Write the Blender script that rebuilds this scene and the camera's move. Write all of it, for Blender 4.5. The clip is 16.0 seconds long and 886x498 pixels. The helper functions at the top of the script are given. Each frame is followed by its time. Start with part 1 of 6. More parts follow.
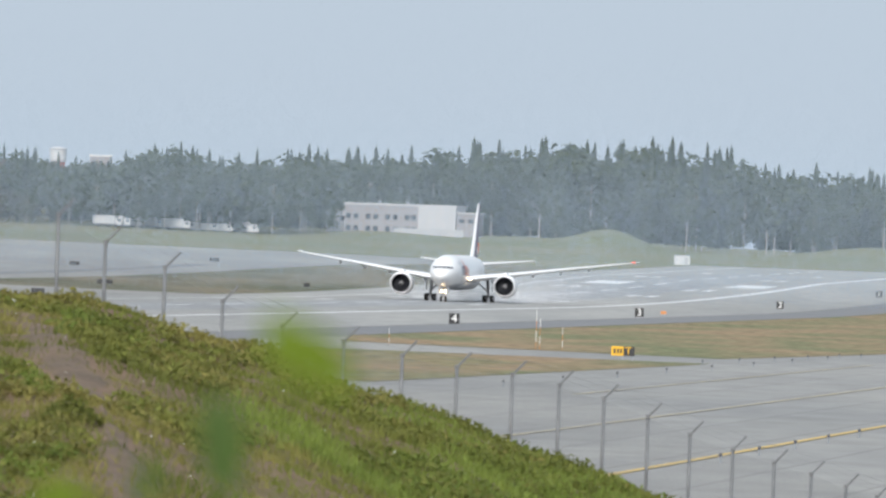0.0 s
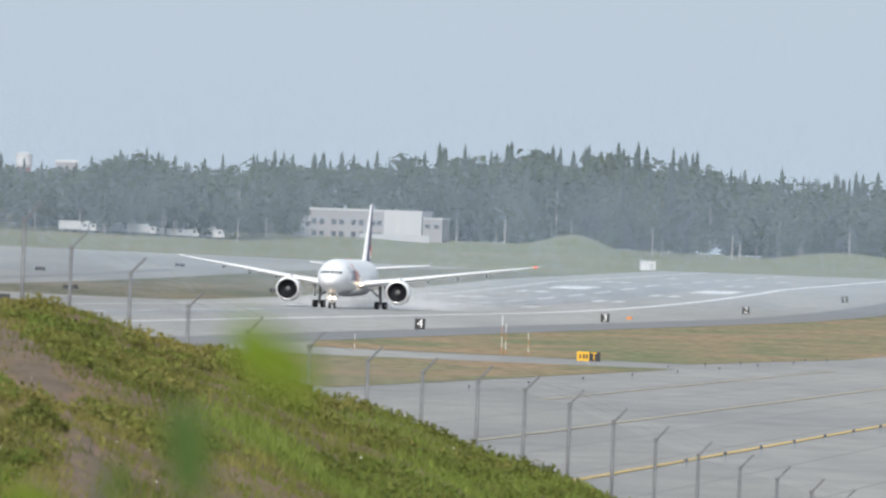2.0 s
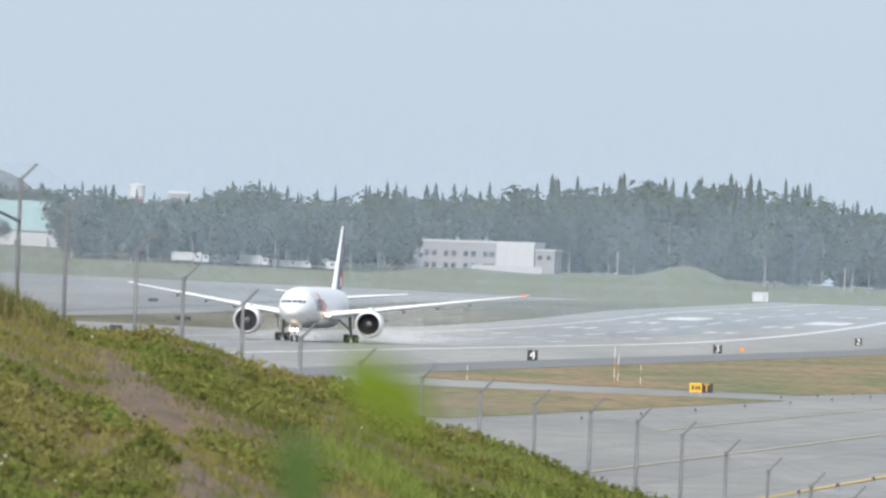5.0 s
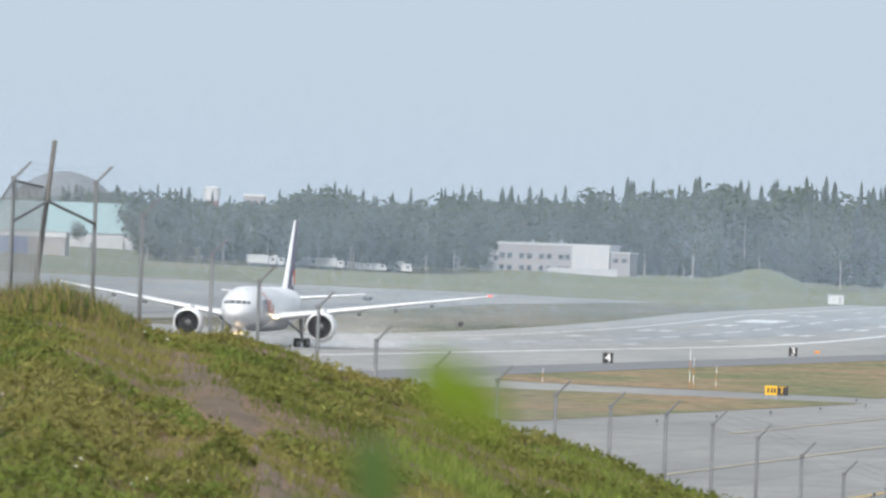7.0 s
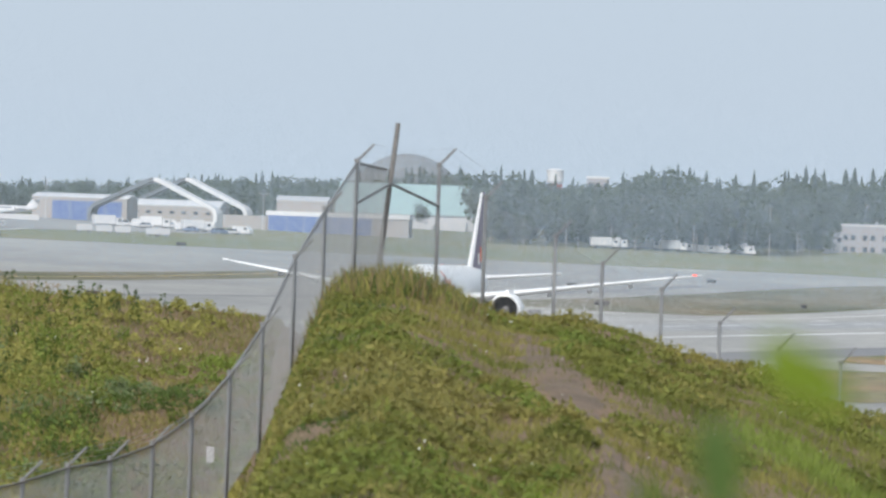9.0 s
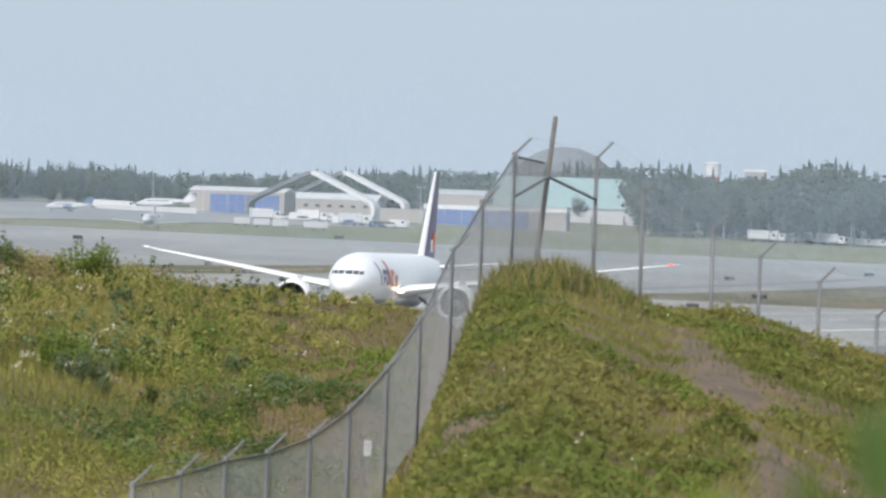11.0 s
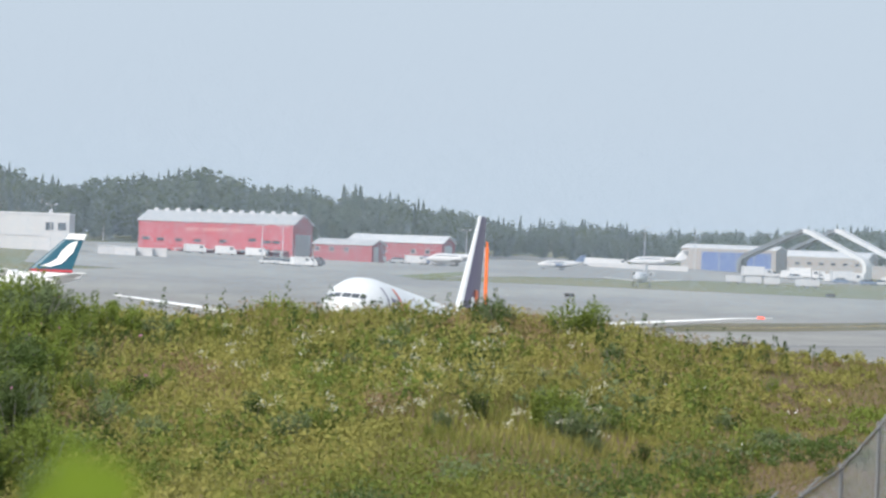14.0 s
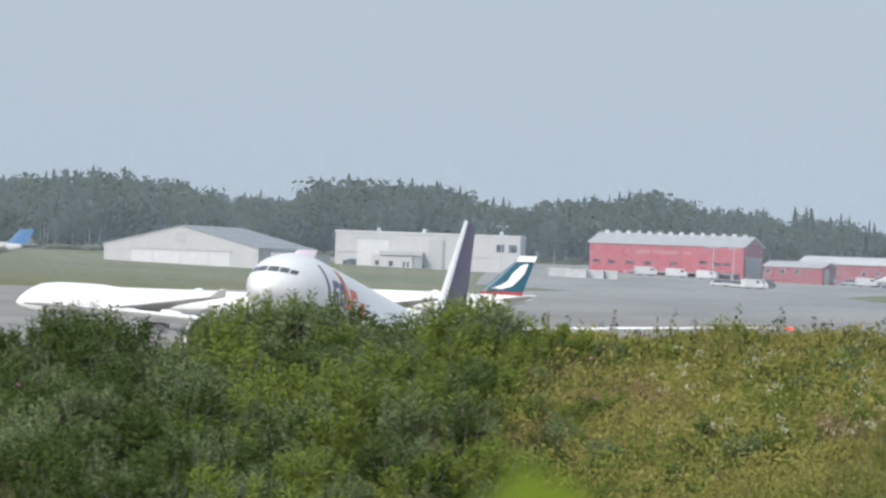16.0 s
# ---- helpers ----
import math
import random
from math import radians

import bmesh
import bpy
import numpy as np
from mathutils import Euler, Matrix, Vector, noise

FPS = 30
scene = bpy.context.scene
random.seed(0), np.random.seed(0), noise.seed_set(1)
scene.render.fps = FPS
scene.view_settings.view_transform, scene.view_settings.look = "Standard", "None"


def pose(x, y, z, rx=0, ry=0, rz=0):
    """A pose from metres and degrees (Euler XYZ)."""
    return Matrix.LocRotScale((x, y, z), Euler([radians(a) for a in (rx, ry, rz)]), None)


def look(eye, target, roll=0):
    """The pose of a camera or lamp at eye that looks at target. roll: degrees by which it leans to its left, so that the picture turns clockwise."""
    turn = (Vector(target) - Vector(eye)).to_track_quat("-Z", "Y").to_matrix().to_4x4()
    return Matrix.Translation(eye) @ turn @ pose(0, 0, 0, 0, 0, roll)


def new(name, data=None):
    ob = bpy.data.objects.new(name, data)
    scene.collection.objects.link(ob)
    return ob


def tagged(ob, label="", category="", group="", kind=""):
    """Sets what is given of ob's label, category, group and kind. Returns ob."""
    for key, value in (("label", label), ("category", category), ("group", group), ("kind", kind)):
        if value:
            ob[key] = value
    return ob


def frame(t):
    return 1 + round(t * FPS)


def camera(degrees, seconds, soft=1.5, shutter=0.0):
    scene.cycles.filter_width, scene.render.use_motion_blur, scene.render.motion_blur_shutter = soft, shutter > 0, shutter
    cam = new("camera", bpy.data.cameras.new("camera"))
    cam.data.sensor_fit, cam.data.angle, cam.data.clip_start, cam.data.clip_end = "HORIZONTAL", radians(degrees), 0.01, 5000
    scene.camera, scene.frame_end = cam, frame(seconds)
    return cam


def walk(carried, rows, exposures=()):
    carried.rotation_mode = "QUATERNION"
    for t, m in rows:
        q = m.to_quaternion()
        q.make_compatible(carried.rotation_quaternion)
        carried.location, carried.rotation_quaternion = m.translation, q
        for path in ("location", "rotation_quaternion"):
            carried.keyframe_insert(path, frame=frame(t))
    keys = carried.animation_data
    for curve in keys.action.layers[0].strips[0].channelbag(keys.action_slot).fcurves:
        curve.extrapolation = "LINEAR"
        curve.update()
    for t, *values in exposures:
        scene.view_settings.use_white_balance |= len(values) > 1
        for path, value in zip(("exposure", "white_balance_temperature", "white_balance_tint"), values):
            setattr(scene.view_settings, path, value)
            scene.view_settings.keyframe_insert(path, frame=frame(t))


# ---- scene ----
EYE = Vector((0.0, 0.0, 11.1))


def way(pan, tilt):
    a, e = radians(pan), radians(tilt)
    return Vector((math.sin(a) * math.cos(e), math.cos(a) * math.cos(e), math.sin(e)))


# seconds, pan (right of north), tilt, roll: a long lens on a stand that follows the jet
AIM = [
    (0, 0.0000, -0.0337, 2.008), (0.5, 0.0543, -0.0137, 1.999), (1, 0.1572, -0.0096, 1.998), (1.5, 0.2022, 0.0085, 2.001),
    (2, 0.1816, 0.0013, 2.009), (2.5, 0.1624, -0.0441, 2.009), (3, 0.1947, -0.0282, 2.007), (3.5, 0.1469, -0.0091, 1.999),
    (4, 0.1193, 0.0427, 1.991), (4.5, 0.0463, 0.0573, 1.986), (5, -0.4239, 0.1476, 2.000), (5.2, -0.4805, 0.1463, 1.999),
    (7.3, -0.9760, 0.1457, 2.003), (7.5, -1.1184, 0.1245, 1.995), (8, -1.7609, 0.1149, 2.002), (8.5, -2.2060, 0.1183, 1.995),
    (9, -2.6539, -0.0105, 2.007), (9.2, -2.7477, -0.0635, 2.005), (11.3, -3.6795, -0.0722, 1.997), (11.5, -3.8378, -0.0697, 1.992),
    (12, -4.4451, -0.0599, 1.997), (12.5, -4.8048, -0.0078, 2.002), (13, -5.1260, 0.0336, 2.007), (13.5, -5.4220, 0.1021, 1.996),
    (14, -6.1250, 0.1435, 1.994), (14.5, -6.8115, 0.1566, 2.003), (15, -7.4834, 0.1496, 2.001), (15.5, -8.0100, 0.1632, 1.995),
    (16, -8.5328, 0.1795, 2.003),
]
cam = camera(4.7257, 16.0, soft=2.5)
cam.data.dof.use_dof = True
cam.data.dof.focus_distance = 1000.0
cam.data.dof.aperture_fstop = 10.0
walk(cam, [(t, look(EYE, EYE + way(a, e), r)) for t, a, e, r in AIM],
     [(0, 0.0), (3, -0.05), (3.5, -0.08), (4, -0.10), (4.5, 0.14), (5, 0.13), (9, 0.08), (11.5, 0.0), (12.5, -0.12), (13.5, -0.13), (14, 0.13), (14.5, 0.03), (15.5, -0.1), (16, -0.1)])

# ---- light: an even overcast sky and a weak, wide sun ----
SUN_AZ, SUN_EL = radians(194), radians(31)
world = bpy.data.worlds.new("sky")
world.use_nodes = True
scene.world = world
wn, wl = world.node_tree.nodes, world.node_tree.links
wn.clear()
sky = wn.new("ShaderNodeTexSky")
sky.sky_type, sky.sun_disc = "NISHITA", False
sky.sun_elevation, sky.sun_rotation = SUN_EL, SUN_AZ
sky.dust_density = 3.0
wmul = wn.new("ShaderNodeVectorMath")
wmul.operation = "SCALE"
wmul.inputs["Scale"].default_value = 0.06
cloud = wn.new("ShaderNodeMix")
cloud.data_type = "RGBA"
cloud.inputs["Factor"].default_value = 0.82
cloud.inputs[7].default_value = (0.513, 0.607, 0.715, 1)
wbg, wout = wn.new("ShaderNodeBackground"), wn.new("ShaderNodeOutputWorld")
wl.new(sky.outputs[0], wmul.inputs[0])
wl.new(wmul.outputs[0], cloud.inputs[6])
wl.new(cloud.outputs[2], wbg.inputs["Color"])
wl.new(wbg.outputs[0], wout.inputs["Surface"])
wbg.inputs["Strength"].default_value = 1.18
sun_data = bpy.data.lights.new("sun", "SUN")
sun_data.energy, sun_data.angle, sun_data.color = 4.3, radians(22), (1.0, 0.97, 0.935)
sun = new("sun", sun_data)
sdir = Vector((math.sin(SUN_AZ) * math.cos(SUN_EL), math.cos(SUN_AZ) * math.cos(SUN_EL), math.sin(SUN_EL)))
sun.matrix_world = look(sdir * 500, (0, 0, 0))


# ---- materials ----
def mat(name, col, rough=0.6, metal=0.0, vary=0.15, scale=1.0, fine=8.0, bump=0.0, col2=None, spec=0.5, stretch=None, island=0.0):
    """A procedural surface: two scales of noise over a base colour, optional second colour and relief."""
    m = bpy.data.materials.new(name)
    m.use_nodes = True
    n, l = m.node_tree.nodes, m.node_tree.links
    b = n["Principled BSDF"]
    b.inputs["Roughness"].default_value = rough
    b.inputs["Metallic"].default_value = metal
    b.inputs["Specular IOR Level"].default_value = spec
    tc = n.new("ShaderNodeTexCoord")
    src = tc.outputs["Object"]
    if stretch:
        mp = n.new("ShaderNodeMapping")
        mp.inputs["Scale"].default_value = stretch
        l.new(src, mp.inputs[0])
        src = mp.outputs[0]
    big, small = n.new("ShaderNodeTexNoise"), n.new("ShaderNodeTexNoise")
    big.inputs["Scale"].default_value, big.inputs["Detail"].default_value = scale, 5
    small.inputs["Scale"].default_value, small.inputs["Detail"].default_value = scale * fine, 3
    l.new(src, big.inputs["Vector"])
    l.new(src, small.inputs["Vector"])
    mix = n.new("ShaderNodeMix")
    mix.data_type = "RGBA"
    ramp = n.new("ShaderNodeMapRange")
    ramp.inputs[1].default_value, ramp.inputs[2].default_value = 0.38, 0.62
    l.new(big.outputs[0], ramp.inputs[0])
    l.new(ramp.outputs[0], mix.inputs[0])
    c2 = col2 or tuple(c * (1 - vary) for c in col)
    mix.inputs[6].default_value, mix.inputs[7].default_value = (*col, 1), (*c2, 1)
    hsv = n.new("ShaderNodeHueSaturation")
    amt = n.new("ShaderNodeMapRange")
    amt.inputs[1].default_value, amt.inputs[2].default_value = 0.3, 0.7
    amt.inputs[3].default_value, amt.inputs[4].default_value = 1 - vary, 1 + vary
    l.new(small.outputs[0], amt.inputs[0])
    value = amt.outputs[0]
    if island:
        geo = n.new("ShaderNodeNewGeometry")
        inf = n.new("ShaderNodeObjectInfo")
        add = n.new("ShaderNodeMath")
        add.operation = "ADD"
        l.new(geo.outputs["Random Per Island"], add.inputs[0])
        l.new(inf.outputs["Random"], add.inputs[1])
        isl = n.new("ShaderNodeMapRange")
        isl.inputs[1].default_value, isl.inputs[2].default_value = 0, 2
        isl.inputs[3].default_value, isl.inputs[4].default_value = 1 - island, 1 + island
        l.new(add.outputs[0], isl.inputs[0])
        mul = n.new("ShaderNodeMath")
        mul.operation = "MULTIPLY"
        l.new(value, mul.inputs[0])
        l.new(isl.outputs[0], mul.inputs[1])
        value = mul.outputs[0]
    l.new(value, hsv.inputs["Value"])
    l.new(mix.outputs[2], hsv.inputs["Color"])
    l.new(hsv.outputs[0], b.inputs["Base Color"])
    if bump:
        bp = n.new("ShaderNodeBump")
        bp.inputs["Strength"].default_value = bump
        bp.inputs["Distance"].default_value = 0.05
        l.new(small.outputs[0], bp.inputs["Height"])
        l.new(bp.outputs[0], b.inputs["Normal"])
    return m


def slabbed(m, dark, turn=-0.1146, length=7.6, width=7.6, joint=.18):
    """Cast slabs: darker joints and a slight change of tone from slab to slab."""
    n, l = m.node_tree.nodes, m.node_tree.links
    b = n["Principled BSDF"]
    old = b.inputs["Base Color"].links[0].from_socket
    tc, mp, br = n.new("ShaderNodeTexCoord"), n.new("ShaderNodeMapping"), n.new("ShaderNodeTexBrick")
    mp.inputs["Rotation"].default_value = (0, 0, -turn)
    l.new(tc.outputs["Object"], mp.inputs[0])
    l.new(mp.outputs[0], br.inputs["Vector"])
    br.offset = 0.0
    br.inputs["Scale"].default_value = 1.0
    br.inputs["Brick Width"].default_value, br.inputs["Row Height"].default_value = width, length
    br.inputs["Mortar Size"].default_value, br.inputs["Mortar Smooth"].default_value = joint, .5
    br.inputs["Color1"].default_value, br.inputs["Color2"].default_value = (1, 1, 1, 1), (.90, .90, .89, 1)
    br.inputs["Mortar"].default_value = (dark, dark, dark, 1)
    mx = n.new("ShaderNodeMix")
    mx.data_type, mx.blend_type = "RGBA", "MULTIPLY"
    mx.inputs[0].default_value = 1.0
    l.new(old, mx.inputs[6])
    l.new(br.outputs["Color"], mx.inputs[7])
    l.new(mx.outputs[2], b.inputs["Base Color"])
    return m


def leafy(name, col, col2, island=0.35, scale=0.6, trans=0.38):
    m = mat(name, col, 0.65, col2=col2, vary=0.2, scale=scale, fine=5, island=island, spec=0.25)
    b = m.node_tree.nodes["Principled BSDF"]
    out = m.node_tree.nodes["Material Output"]
    tr, mx = m.node_tree.nodes.new("ShaderNodeBsdfTranslucent"), m.node_tree.nodes.new("ShaderNodeMixShader")
    mx.inputs[0].default_value = trans
    m.node_tree.links.new(b.inputs["Base Color"].links[0].from_socket, tr.inputs[0])
    m.node_tree.links.new(b.outputs[0], mx.inputs[1])
    m.node_tree.links.new(tr.outputs[0], mx.inputs[2])
    m.node_tree.links.new(mx.outputs[0], out.inputs[0])
    return m


def glow(name, col, strength):
    m = bpy.data.materials.new(name)
    m.use_nodes = True
    b = m.node_tree.nodes["Principled BSDF"]
    b.inputs["Base Color"].default_value = (*col, 1)
    b.inputs["Emission Color"].default_value = (*col, 1)
    b.inputs["Emission Strength"].default_value = strength
    return m


MEADOW = mat("meadow", (0.15, 0.115, 0.065), 0.9, col2=(0.205, 0.14, 0.10), vary=0.25, scale=0.35, fine=14, bump=0.6, spec=0.1)
DRY = mat("dry_grass", (0.175, 0.182, 0.098), 0.9, col2=(0.29, 0.21, 0.13), vary=0.3, scale=0.06, fine=9, spec=0.1, stretch=(1, .22, 1))
INFIELD = mat("infield_grass", (0.125, 0.128, 0.085), 0.9, col2=(0.20, 0.175, 0.125), vary=0.25, scale=0.03, fine=12, spec=0.1, stretch=(1, .3, 1))
OUTER = mat("outer_grass", (0.17, 0.19, 0.09), 0.9, col2=(0.21, 0.21, 0.11), vary=0.15, scale=0.03, fine=12, spec=0.1)
FIELD = mat("mown_field", (0.165, 0.178, 0.095), 0.9, col2=(0.215, 0.20, 0.115), vary=0.15, scale=0.012, fine=14, spec=0.1)
CONCRETE = mat("wet_concrete", (0.335, 0.320, 0.295), 0.6, col2=(0.265, 0.258, 0.245), spec=0.2, vary=0.10, scale=0.03, fine=10, stretch=(1, 0.25, 1))
RUNWAY = mat("grooved_concrete", (0.37, 0.355, 0.33), 0.6, col2=(0.305, 0.297, 0.28), spec=0.25, vary=0.08, scale=0.03, fine=10, stretch=(1.6, 0.12, 1))
ASPHALT = mat("shoulder_asphalt", (0.17, 0.17, 0.175), 0.7, col2=(0.21, 0.205, 0.2), vary=0.15, scale=0.05, fine=10)
RUBBER = mat("rubber_stain", (0.27, 0.27, 0.27), 0.6, col2=(0.33, 0.33, 0.33), vary=0.1, scale=0.05, fine=8, stretch=(1.6, 0.1, 1), spec=0.25)
slabbed(CONCRETE, .72)
slabbed(RUNWAY, .80, length=15, width=7.6, joint=.14)
PAINT_W = mat("white_marking", (0.78, 0.78, 0.77), 0.6, vary=0.1, scale=0.3)
PAINT_Y = mat("yellow_marking", (0.62, 0.43, 0.14), 0.6, vary=0.15, scale=0.3)
PAINT_OLD = mat("faded_yellow_marking", (0.50, 0.42, 0.27), 0.7, col2=(0.38, 0.34, 0.27), vary=0.2, scale=0.3)


# ---- the lie of the land ----
UX, UY = 0.1144, 0.9934  # the runway's direction, away from the camera


def rw(p, s):
    """A place p metres across and s metres along the runway's axes."""
    return (-UY * p + UX * s, UX * p + UY * s)


def smooth(a, b, v):
    v = np.clip((v - a) / (b - a), 0, 1)
    return v * v * (3 - 2 * v)


def far_land(x, y):
    s, p = UX * x + UY * y, -UY * x + UX * y
    q = np.maximum(0, s - 1900)
    z = 1.2e-5 * np.minimum(q, 600) ** 2 + 0.0065 * np.clip(q - 600, 0, 950)
    r = np.clip(p - 262, 0, 520)
    z = z + 0.024 * r * r / (r + 60)
    for bx, by, bz, w, d in ((52, 3330, 5.5, 12, 40), (135, 3330, 4.5, 26, 60), (-22, 3300, 2.0, 22, 20), (20, 3340, 2.5, 40, 50)):
        z = z + bz * np.exp(-((x - bx) / w) ** 2 - ((y - by) / d) ** 2)
    return z


CREST_AZ = [-20, -13, -11, -9.1, -7.9, -7.05, -5.9, -5.0, -4.26, -3.65, -3.25, -2.9, -2.36, -2.0, -1.14, -0.47, -0.226, 0.69, 1.3, 2.4, 5, 12]
CREST_EL = [-0.014, -0.0105, -0.0092, -0.0066, -0.0058, -0.0050, -0.0042, -0.0058, -0.0066, -0.0074, -0.0046, -0.0040, -0.0066, -0.0068, -0.0102,
            -0.0140, -0.0154, -0.0206, -0.0240, -0.030, -0.045, -0.06]


def knoll(az, d):
    """The grassy mound before the fence."""
    el = np.interp(az, [-4.2, -3.4] + CREST_AZ[10:], [-0.0075, -0.0050] + CREST_EL[10:])
    zc = 11.1 + el * 185
    front = zc - 2.0 * (np.maximum(0, 185 - d) / 65) ** 1.3
    back = zc - 0.037 * np.maximum(0, d - 185)
    return np.where(d < 185, front, back)


def bank(az, d):
    """The overgrown bank beyond the gully."""
    el = np.interp(az, CREST_AZ[:10] + [-3.2], CREST_EL[:10] + [-0.0070])
    zc = 11.1 + el * 235
    front = np.maximum(zc - 0.085 * np.maximum(0, 235 - d), 4.3 - 0.004 * np.maximum(0, 180 - d))
    return np.where(d < 235, front, zc - 0.037 * np.maximum(0, d - 235))


def land(x, y):
    x, y = np.asarray(x, float), np.asarray(y, float)
    d = np.hypot(x, y) + 1e-6
    az = np.degrees(np.arctan2(x, y))
    edge = -11.2 + (184.7 - np.minimum(y, 240)) * 0.045
    w = smooth(-1.3, 1.0, x - edge)
    near = w * knoll(az, d) + (1 - w) * bank(az, d)
    near = np.where(y > 0, near, 9.4)
    stand = 1 - smooth(20, 80, d)
    near = near * (1 - stand) + 9.4 * stand
    rough = 0.10 * np.sin(x * 1.9 + 0.7 * y) * np.sin(y * 0.63 - 0.4 * x) + 0.08 * np.sin(x * 0.8 + 2) * np.sin(y * 0.27 + x * 0.3)
    near = near + rough * smooth(60, 110, d)
    z = far_land(x, y)
    k = smooth(330, 420, d)
    return np.maximum(near, z - 0.3) * (1 - k) + z * k


def land_z(x, y):
    return float(land(x, y))


def part(name, bm, material, parent=None, label="", shade=False):
    me = bpy.data.meshes.new(name)
    bm.to_mesh(me)
    bm.free()
    if shade:
        me.polygons.foreach_set("use_smooth", [True] * len(me.polygons))
    if material:
        me.materials.append(material)
    ob = new(name, me)
    if parent:
        ob.parent = parent
    if label:
        ob["label"] = label
    return ob


def raw(name, verts, faces, material, parent=None, shade=False):
    me = bpy.data.meshes.new(name)
    me.from_pydata([tuple(v) for v in verts], [], [tuple(f) for f in faces])
    if shade:
        me.polygons.foreach_set("use_smooth", [True] * len(me.polygons))
    me.materials.append(material)
    ob = new(name, me)
    if parent:
        ob.parent = parent
    return ob


def box(bm, x0, x1, y0, y1, z0, z1, bevel=0.0, m=None):
    r = bmesh.ops.create_cube(bm, size=1)
    vs = r["verts"]
    for v in vs:
        v.co = Vector(((x0 + x1) / 2 + v.co.x * (x1 - x0), (y0 + y1) / 2 + v.co.y * (y1 - y0), (z0 + z1) / 2 + v.co.z * (z1 - z0)))
    if bevel:
        es = list({e for v in vs for e in v.link_edges})
        got = bmesh.ops.bevel(bm, geom=es, offset=bevel, segments=1, affect="EDGES")
        vs = list({v for f in got["faces"] for v in f.verts} | {v for v in vs if v.is_valid})
    if m:
        bmesh.ops.transform(bm, matrix=m, verts=vs)
    return vs


def tube(bm, a, b, r0, r1=None, seg=8):
    a, b = Vector(a), Vector(b)
    r1 = r0 if r1 is None else r1
    m = Matrix.Translation((a + b) / 2) @ (b - a).to_track_quat("Z", "Y").to_matrix().to_4x4()
    return bmesh.ops.create_cone(bm, cap_ends=True, segments=seg, radius1=r0, radius2=r1, depth=(b - a).length, matrix=m)["verts"]


def solid(bm, ring_list, close=True):
    """Skin rings of points, ends capped."""
    rings = [[bm.verts.new(p) for p in r] for r in ring_list]
    n = len(rings[0])
    for a, b in zip(rings, rings[1:]):
        for i in range(n):
            bm.faces.new((a[i], a[(i + 1) % n], b[(i + 1) % n], b[i]))
    if close:
        bm.faces.new(list(reversed(rings[0])))
        bm.faces.new(rings[-1])
    return rings


# ---- ground ----
def build_ground():
    az = np.concatenate([np.arange(-180, -16, 8.0), np.arange(-16, -13, 0.5), np.arange(-13, 4, 0.05), np.arange(4, 8, 0.5), np.arange(8, 180, 8.0)])
    d = np.concatenate([[3, 20, 40, 60, 80, 95], np.arange(105, 260, 1.5), np.arange(260, 460, 6), np.arange(460, 3700, 30), [3800, 4000, 4300, 4700]])
    A, D = np.meshgrid(np.radians(az), d)
    X, Y = D * np.sin(A), D * np.cos(A)
    Z = land(X, Y)
    n, k = len(az), len(d)
    verts = np.stack([X.ravel(), Y.ravel(), Z.ravel()], 1).tolist()
    faces = [(j * n + i, j * n + (i + 1) % n, (j + 1) * n + (i + 1) % n, (j + 1) * n + i) for j in range(k - 1) for i in range(n)]
    verts.append((0, 0, 9.4))
    faces += [(len(verts) - 1, (i + 1) % n, i) for i in range(n)]
    ob = raw("ground", verts, faces, MEADOW, shade=True)
    ob.data.materials.append(FIELD)
    idx = np.zeros(len(ob.data.polygons), dtype=np.int32)
    for j in range(k - 1):
        if d[j] > 330:
            idx[j * n:(j + 1) * n] = 1
    ob.data.polygons.foreach_set("material_index", idx)
    tagged(ob, "grassy ground with a mound and an airfield beyond", "ground", kind="structure")


build_ground()


def sheet(name, corners, material, lift, label, category, kind="structure", step=25):
    """A strip laid over the land; corners in p, s: near edge from start to end, far edge from start to end."""
    (a, b), (c, e) = corners
    n = max(2, int(abs(b[1] - a[1]) / step) + 1)
    m = 4
    vs, fs = [], []
    for i in range(n + 1):
        for j in range(m + 1):
            u, v = i / n, j / m
            p = (a[0] + (b[0] - a[0]) * u) * (1 - v) + (c[0] + (e[0] - c[0]) * u) * v
            s = (a[1] + (b[1] - a[1]) * u) * (1 - v) + (c[1] + (e[1] - c[1]) * u) * v
            x, y = rw(p, s)
            vs.append((x, y, float(far_land(x, y)) + lift))
    for i in range(n):
        for j in range(m):
            k = i * (m + 1) + j
            fs.append((k, k + m + 1, k + m + 2, k + 1))
    ob = raw(name, vs, fs, material)
    return tagged(ob, label, category, kind=kind)


def strip(name, p0, p1, s0, s1, material, lift, label, category="pavement"):
    return sheet(name, (((p0, s0), (p0, s1)), ((p1, s0), (p1, s1))), material, lift, label, category)


strip("road_runway", 166, 268, 380, 2932, RUNWAY, 0.10, "wide pale grooved concrete runway, wet", "runway")
strip("road_shoulder", 152, 166, 380, 2932, ASPHALT, 0.08, "dark asphalt runway shoulder", "shoulder")
sheet("pavement_taxiway_far", (((345, 900), (318, 2400)), ((650, 900), (615, 2400))), CONCRETE, 0.10, "pale concrete parallel taxiways", "taxiway")
sheet("pavement_taxiway_end", (((318, 2400), (300, 2760)), ((615, 2400), (345, 2760))), CONCRETE, 0.10, "pale concrete taxiway end", "taxiway")
sheet("verge_infield", (((270, 1960), (270, 2700)), ((343, 1960), (298, 2700))), INFIELD, 0.07, "olive mown infield grass", "grass")
